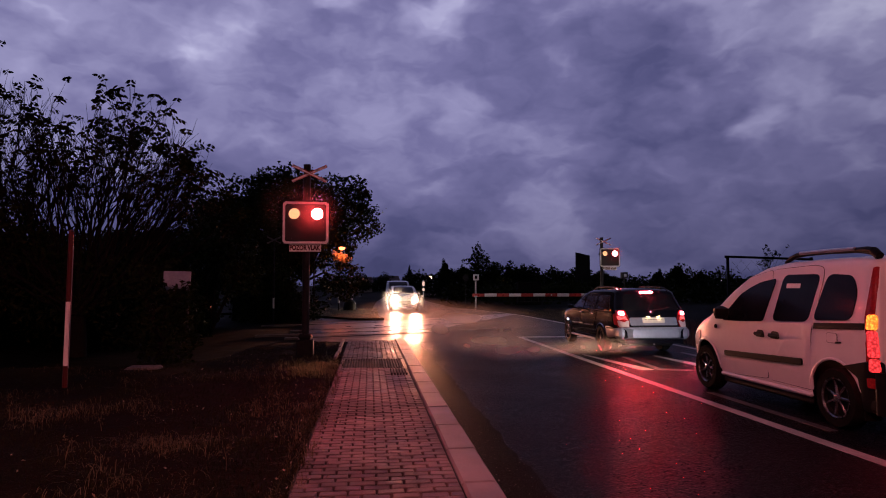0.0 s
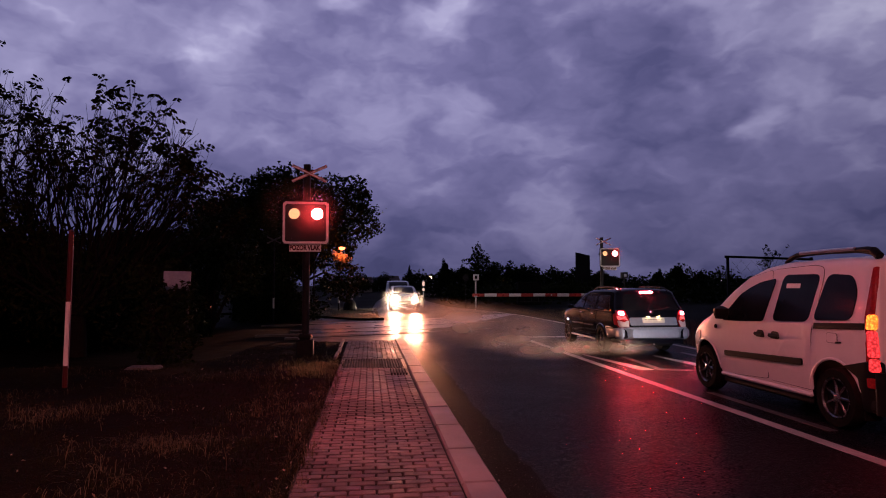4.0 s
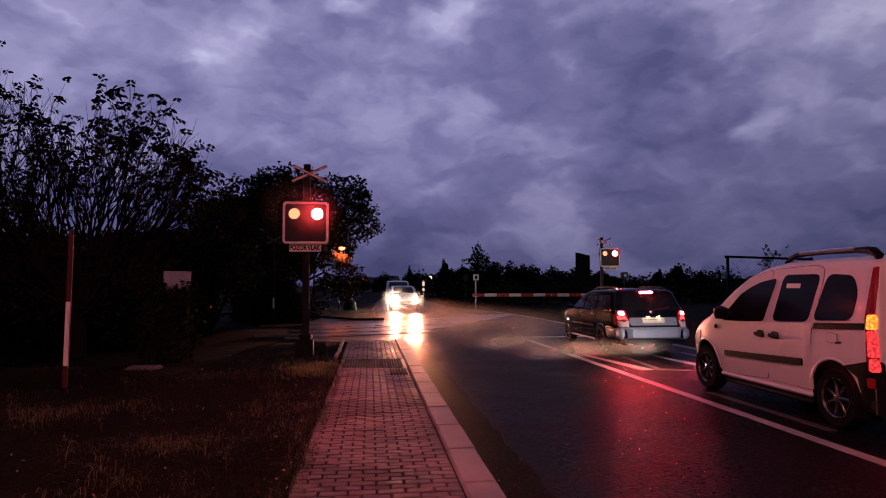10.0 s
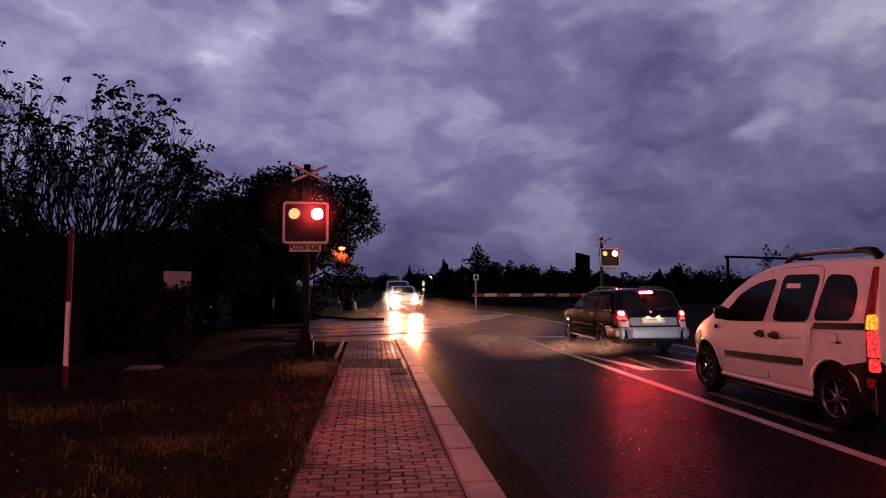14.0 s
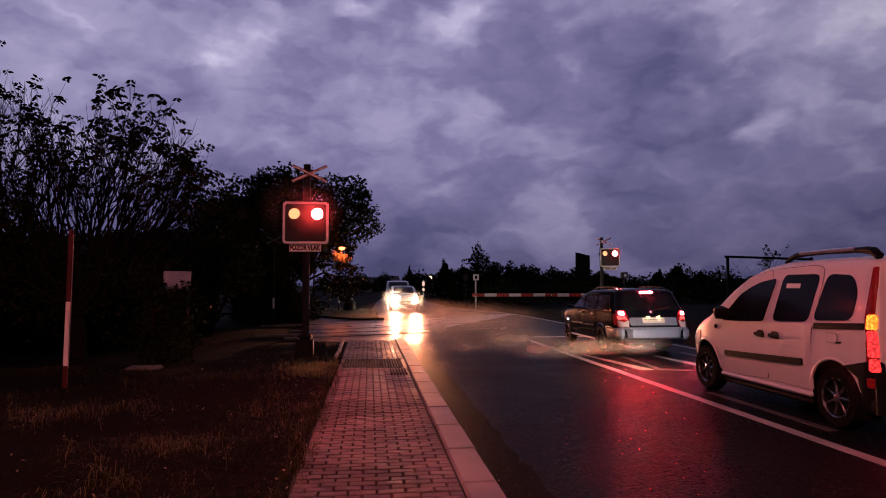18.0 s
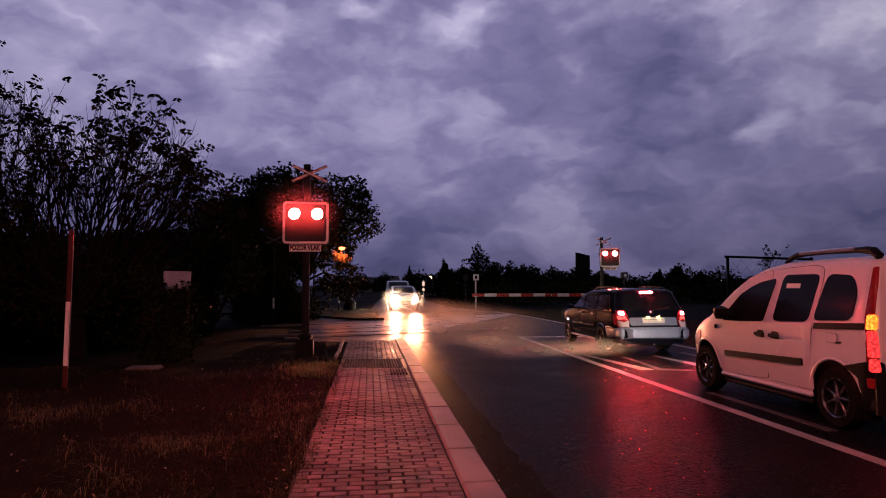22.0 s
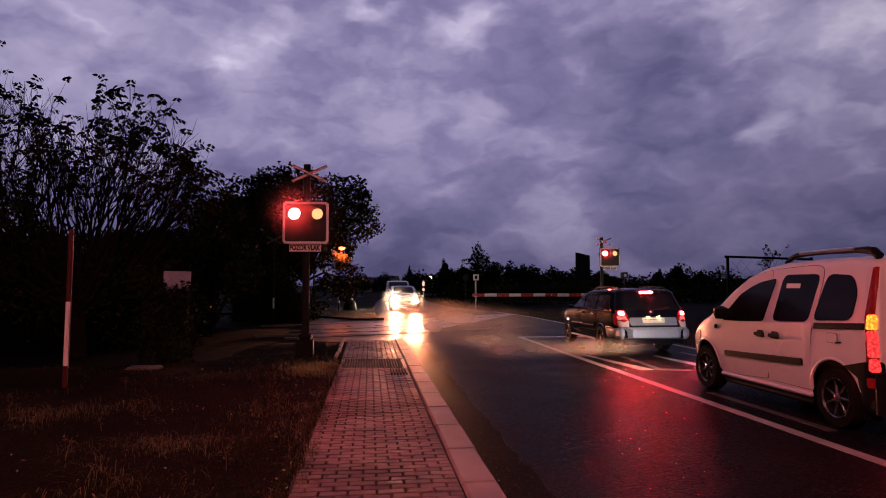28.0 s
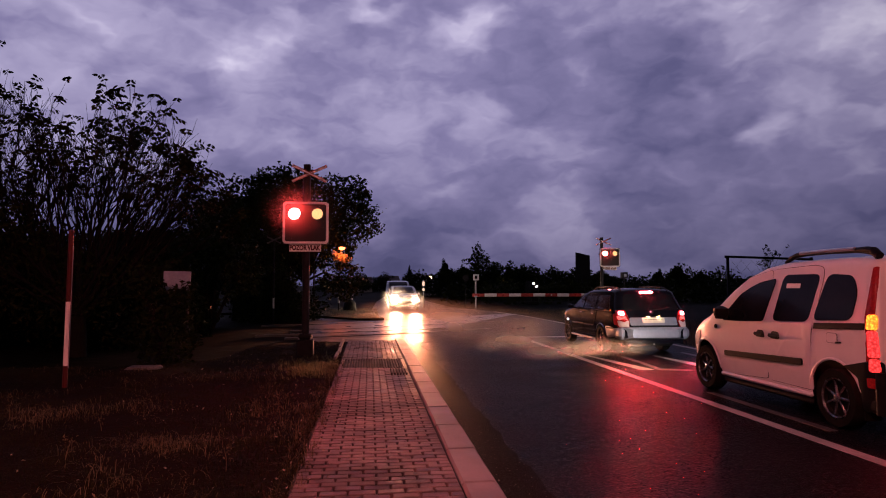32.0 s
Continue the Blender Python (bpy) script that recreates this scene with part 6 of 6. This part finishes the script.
# ---- distance ----
def build_distance():
    rng = random.Random(31)
    # far woods: one uneven belt of leaves
    blobs = []
    for k in range(150):
        x = -60 + 230 * k / 150 + rng.uniform(-1, 1)
        y = 88 + rng.uniform(-6, 14) + max(0, x) * 0.1
        h = 2.2 + 1.4 * noise.noise((x * 0.09, 0, 5)) + rng.uniform(-0.4, 0.6)
        if -14 < x < 5:
            y += 70
        blobs.append((x, y, max(0.8, h * 0.55), 2.6, 2.0, max(0.9, h * 0.8)))
    for k in range(110):
        x = 6.5 + 60 * k / 110 + rng.uniform(-0.4, 0.4)
        y = 52 + rng.uniform(-2, 3) + 0.12 * x
        blobs.append((x, y, 0.75 + rng.uniform(-0.15, 0.2), 1.1, 1.0, 0.95 + rng.uniform(-0.15, 0.35)))
    tagged(shape("far_woods", leaves(clumps(blobs, 90000, 77, 0.2), 0.45, 78, 0.6), LEAF), "far dark belt of bushes along the horizon", "woods", kind="stuff")
    # trees that stand out against the sky
    for x, y, h, w, seed, kind in ((11.7, 70, 5.9, 3.2, 5, "conifer"), (13.6, 71, 3.7, 2.0, 25, "tree"), (10.1, 70, 3.5, 2.0, 26, "tree"), (8.6, 69, 3.3, 1.6, 27, "tree"), (7.4, 66, 4.1, 0.7, 6, "birch"), (9.6, 68, 3.6, 1.2, 7, "tree"), (15.5, 72, 4.2, 1.8, 8, "tree"), (18.5, 74, 3.9, 1.8, 18, "tree"), (30.2, 62, 3.6, 1.3, 9, "tree"), (28.3, 62, 3.1, 0.8, 10, "tree"), (33.5, 64, 3.0, 1.6, 11, "tree"), (24.0, 66, 3.0, 2.0, 13, "tree"), (16.9, 72, 3.9, 1.8, 41, "tree"), (20.6, 73, 3.7, 2.4, 42, "tree"), (22.9, 73, 3.5, 2.2, 43, "tree"), (26.4, 73, 3.2, 2.4, 44, "tree"), (3.2, 150, 4.5, 3.0, 14, "tree"), (-1.5, 140, 4.0, 3.0, 15, "tree"), (9.0, 150, 6.0, 1.0, 16, "conifer")):
        blobs = []
        n = 14
        for k in range(n):
            t = k / (n - 1)
            r = w * ((1 - t) * 0.95 + 0.12) if kind == "conifer" else w * math.sqrt(max(0.05, 1 - (2 * t - 0.9) ** 2)) * 0.75
            blobs.append((rng.uniform(-0.5, 0.5) * r, rng.uniform(-0.5, 0.5) * r, 0.5 + (h - 0.7) * t, r, r, h * 0.09))
        build_bush("far_" + kind, x, y, blobs, 7000 if kind == "conifer" else 2600, seed, 0.3, "dark far %s standing against the dusk sky" % kind, "tree", trunk=0.4)
    # advertising board
    board = thing("advertising_board", pose(19.9, 60, -0.12, 0, 0, 14), "tall dark advertising board seen from behind", "board")
    part("panel", at(([(-0.75, -0.06, 2.1), (0.75, -0.06, 2.1), (0.75, -0.06, 4.35), (-0.75, -0.06, 4.62), (-0.75, 0.06, 2.1), (0.75, 0.06, 2.1), (0.75, 0.06, 4.35), (-0.75, 0.06, 4.62)], [(0, 1, 2, 3), (5, 4, 7, 6), (4, 0, 3, 7), (1, 5, 6, 2), (3, 2, 6, 7), (4, 5, 1, 0)])), DARK_STEEL, board, smooth=False)
    for x in (-0.55, 0.0, 0.55):
        part("post", at(box(0.1, 0.1, 4.2, 0.01), x, 0.1, 2.1), DARK_STEEL, board)
    for z in (2.4, 3.2, 4.0):
        part("rail", at(box(1.4, 0.06, 0.06, 0.01), 0, 0.1, z), DARK_STEEL, board)
    # steel frame over the railway
    fr = thing("steel_frame", pose(25.75, 45, -0.12), "dark steel frame with loose wires over the railway", "frame")
    part("leg", at(box(0.16, 0.16, 3.6, 0.01), 0, 0, 1.8), DARK_STEEL, fr)
    part("leg", at(box(0.16, 0.16, 3.6, 0.01), 6.5, 0, 1.8), DARK_STEEL, fr)
    part("beam", at(box(6.8, 0.16, 0.16, 0.01), 3.2, 0, 3.53, 0, 1.5, 0), DARK_STEEL, fr)
    for k in range(7):
        a = 0.2 + 0.8 * k
        part("brace", tube([(a, 0, 3.4), (a + 0.45, 0, 2.9), (a + 0.9, 0, 2.3)], 0.006, 5), DARK_STEEL, fr)
        part("brace", tube([(a + 0.9, 0.02, 3.4), (a + 0.4, 0.02, 2.8), (a, 0.02, 2.4)], 0.006, 5), DARK_STEEL, fr)
    sap = thing("sapling", pose(29.3, 46.0, -0.12), "thin leafless sapling with a few leaves above the frame", "tree")
    srng = random.Random(12)
    twigs, ends = [], []
    for k in range(3):
        grow(srng, (0.1 * k, 0, 0.2), (srng.uniform(-0.12, 0.12), 0, 1), 1.9 + 0.2 * k, 0.03, 2, 0.5, ends, twigs, 0.12)
    part("stem", join(*twigs), BARK, sap)
    part("foliage", leaves([tuple(Vector(p) + Vector((srng.uniform(-0.12, 0.12), 0, srng.uniform(-0.12, 0.12)))) for p, d in ends for q in range(9)], 0.2, 13, 0.5), LEAF, sap)
    cab = thing("signal_box", pose(12.05, 30.2, -0.1), "small dark box with a pale panel on a thin post", "box")
    part("post", rod(0.03, 1.85, 10), DARK_STEEL, cab)
    part("case", at(box(0.34, 0.14, 0.30, 0.02), 0, 0, 2.0), BOARD_BLACK, cab)
    part("panel", at(box(0.14, 0.012, 0.14, 0.003), 0.03, -0.075, 2.0), NOTICE, cab)
    # houses at the end of the road
    for x, y, w, h in ((-2.0, 150, 5, 2.2), (4.6, 165, 5, 2.6), (12.5, 170, 7, 3.0)):
        house = thing("far_house", pose(x, y, -0.15), "small pale house with a dark roof far down the road", "house")
        part("wall", at(box(w, 6, h), 0, 0, h / 2), WALL_PALE, house, smooth=False)
        part("roof", ([(-w / 2 - 0.3, -3.3, h), (w / 2 + 0.3, -3.3, h), (w / 2 + 0.3, 3.3, h), (-w / 2 - 0.3, 3.3, h), (-w / 2, 0, h + 1.3), (w / 2, 0, h + 1.3)], [(0, 1, 5, 4), (2, 3, 4, 5), (1, 2, 5), (3, 0, 4), (3, 2, 1, 0)]), ROOF_DARK, house, smooth=False)
        for k in (-1, 0, 1):
            win = part("window", at(box(0.9, 0.08, 1.0), k * w * 0.3, -3.02, h * 0.55), GLASS_DARK, house, smooth=False)
    for x, y, z, m in ((11.1, 120, 2.77, FAR_ORANGE), (50.4, 90, 2.25, FAR_LAMP), (46.0, 92, 2.2, FAR_LAMP), (9.0, 130, 2.6, FAR_ORANGE)):
        lamp = thing("far_street_lamp", pose(x, y, -0.2), "far small street lamp alight", "lamp")
        part("post", rod(0.06, z + 0.3, 8), DARK_STEEL, lamp)
        r = 0.14 if m is FAR_LAMP else 0.003 * y - 0.1
        part("bulb", at(lathe([(r * 0.3, -r), (r, -r / 2), (r, r / 2), (r * 0.3, r)], 10), 0, -0.2, z + 0.2), m, lamp)
    # the island beyond the apron
    isl = [(0.62, 28.8), (-0.5, 28.6), (-3.2, 32.5), (-6.5, 35.0), (-12, 37.0), (-12, 44), (-1.2, 44), (0.0, 36)]
    tagged(shape("grass_island", slab(isl, -0.3, 0.0), SOIL), "low kerbed grass island beyond the crossing", "verge", kind="structure")


def mist_bloom_sheet(w, h, bulge):
    """A curved sheet in x and z."""
    return grid(12, 8, lambda u, v: ((u - 0.5) * 2 * w, -bulge * (1 - (2 * u - 1) ** 2) * (1 - (2 * v - 1) ** 2), (v - 0.5) * 2 * h))


def build_mist_and_bloom():
    """Exhaust fumes that drift over the road, and added veils that imitate lamp glare."""
    puffs = []
    rng = random.Random(8)
    for x, y, z in ((4.6, 12.9, 0.2), (3.8, 12.5, 0.22), (3.0, 12.2, 0.23), (2.5, 13.4, 0.24), (3.0, 14.4, 0.24)):
        p = thing("exhaust_mist", pose(x, y, z, 0, 0, rng.uniform(-12, 12)), "thin drifting exhaust mist low over the wet road", "mist", "exhaust mist")
        part("wisp", mist_bloom_sheet(1.3, 0.24, 0.15), EXHAUST_MIST, p)
        puffs.append(p)
    # no mist stands here: these veils imitate the lamps' bloom
    for name, x, y, z, w, h, m in (("signal_glare", -1.37, 13.47, 2.9, 1.1, 1.0, LAMP_BLOOM), ("signal_glare", 11.28, 29.6, 2.9, 1.1, 1.0, LAMP_BLOOM), ("headlight_glare", 1.42, 37.1, 0.6, 1.0, 0.9, BEAM_BLOOM), ("headlight_glare", 2.55, 37.12, 0.58, 0.7, 0.65, BEAM_BLOOM_SMALL)):
        p = thing(name, pose(x, y, z), "added veil that imitates glare around the lamps behind it", "mist")
        part("veil", mist_bloom_sheet(w, h, 0.1), m, p)
    for x, y in ((2.4, 15.5), (2.7, 20.5), (2.0, 26.0)):
        p = thing("road_mist", pose(x, y, 0.45), "thin mist tinted warm like headlight glow over the level crossing", "mist", "road mist")
        part("wisp", mist_bloom_sheet(2.7, 0.55, 0.3), ROAD_MIST, p)
        puffs.append(p)
    # red bloom of the brake lamps, as two more added veils
    for x in (5.37, 6.60):
        p = thing("brake_glare", pose(x, 13.36, 0.82), "added veil that imitates red glare around a brake lamp", "mist")
        part("veil", mist_bloom_sheet(0.26, 0.24, 0.1), BRAKE_BLOOM, p)
    return puffs


def build_far_vehicle():
    # only the two lamps are known; the dark turning body is added
    car = thing("far_lamp_carrier", pose(11.9, 48.6, -0.1, 0, 0, 95), "added dark body that turns two far white lamps into view", "railcar")
    part("body", at(box(0.62, 1.84, 1.72, 0.06), 0, 0, 0.92), RUBBER, car)
    part("roof", at(box(0.5, 1.7, 0.08, 0.03), 0, 0, 1.8), RUBBER, car)
    for x, z in ((-0.10, 1.66), (0.12, 1.42)):
        part("lamp", at(rod(0.05, 0.03, 12), x, -0.905, z, 90, 0, 0), FAR_LAMP, car)
    return car


# ---- moving things ----
def discs(sig):
    return sorted((o for o in sig.children if o.name.startswith("roundel_disc")), key=lambda o: o.location.x)


def flash_rows(disc, on, off, period):
    """The disc stands at bright from on to off, sinks over amber to dim, and comes back over amber."""
    base = disc.matrix_basis.copy()
    rows = {}

    def stand(f, a):
        if 0 <= f <= 960:
            rows[f] = base @ pose(0, 0, 0, 0, a, 0)
    k = -2
    while on + k * period < 34:
        s, e = round((on + k * period) * FPS), round((off + k * period) * FPS)
        s -= s % 30 == 0
        e -= e % 30 == 0
        for f, a in ((s - 3, 240), (s - 2, 180), (s - 1, 120), (s, 60), (s + 1, 0), (e - 1, 0), (e, 60), (e + 1, 120), (e + 4, 120), (e + 5, 180), (e + 6, 240)):
            stand(f, a)
        k += 1
    first, last = min(rows), max(rows)
    rows.setdefault(0, rows[first])
    rows.setdefault(960, rows[last])
    return [(f / FPS, rows[f]) for f in sorted(rows)]


def motions():
    walk(clouds, [(0, pose(0, 0, 0)), (16, pose(18, 18, 0)), (32, pose(36, 36, 0))])
    far = [(0, 95), (30.2, 95), (30.5, 50), (30.8, 6), (32, 0)]
    walk(far_vehicle, [(t, pose(11.9 + 0.2 * max(0, t - 30.8), 48.6, -0.1, 0, 0, a)) for t, a in far])
    rng = random.Random(2)
    for k, p in enumerate(mist):
        x, y, z = p.location
        turn = math.degrees(p.rotation_euler.z)
        a, period = rng.uniform(0, 6.28), rng.uniform(5, 8)
        rows = []
        for i in range(33):
            s = a + 2 * math.pi * i / period
            rows.append((i, pose(x + 0.35 * math.sin(s), y + 0.12 * math.cos(s * 0.7), z + 0.02 * math.sin(s * 1.3), 0, 0.8 * math.sin(s * 0.8), turn + 6 * math.cos(s))))
        walk(p, rows)
    for sig in (near_signal, far_signal):
        left, right = discs(sig)
        walk(left, flash_rows(left, 0.31, 0.921, 1.0056))
        walk(right, flash_rows(right, -0.14, 0.39, 1.0056))


clouds = cloud_sheet()
build_ground()
build_road()
build_markings()
build_kerb()
near_signal = build_signal(pose(-1.32, 13.87, -0.03), "signals of the level crossing")
far_signal = build_signal(pose(10.88, 30.0, -0.01, 0, 0, -6), "signals of the level crossing", 0.34, 3.49)
build_barrier()
build_posts()
build_street_lamp(pose(-2.66, 31.9, -0.12, 0, 0, 90), 3.36, SODIUM, "sodium street lamp glowing orange among leaves")
# unseen lamp added behind the camera, inferred from glints and light on the van
build_street_lamp(pose(-3.0, -3.4, -0.05, 0, 0, 180), 8.2, SODIUM_NEAR, "unseen tall sodium street lamp behind the camera", True)
build_van()
build_estate()
build_oncoming()
build_plants()
mist = build_mist_and_bloom()
far_vehicle = build_far_vehicle()
build_distance()
build_grass()
build_pavement()
motions()
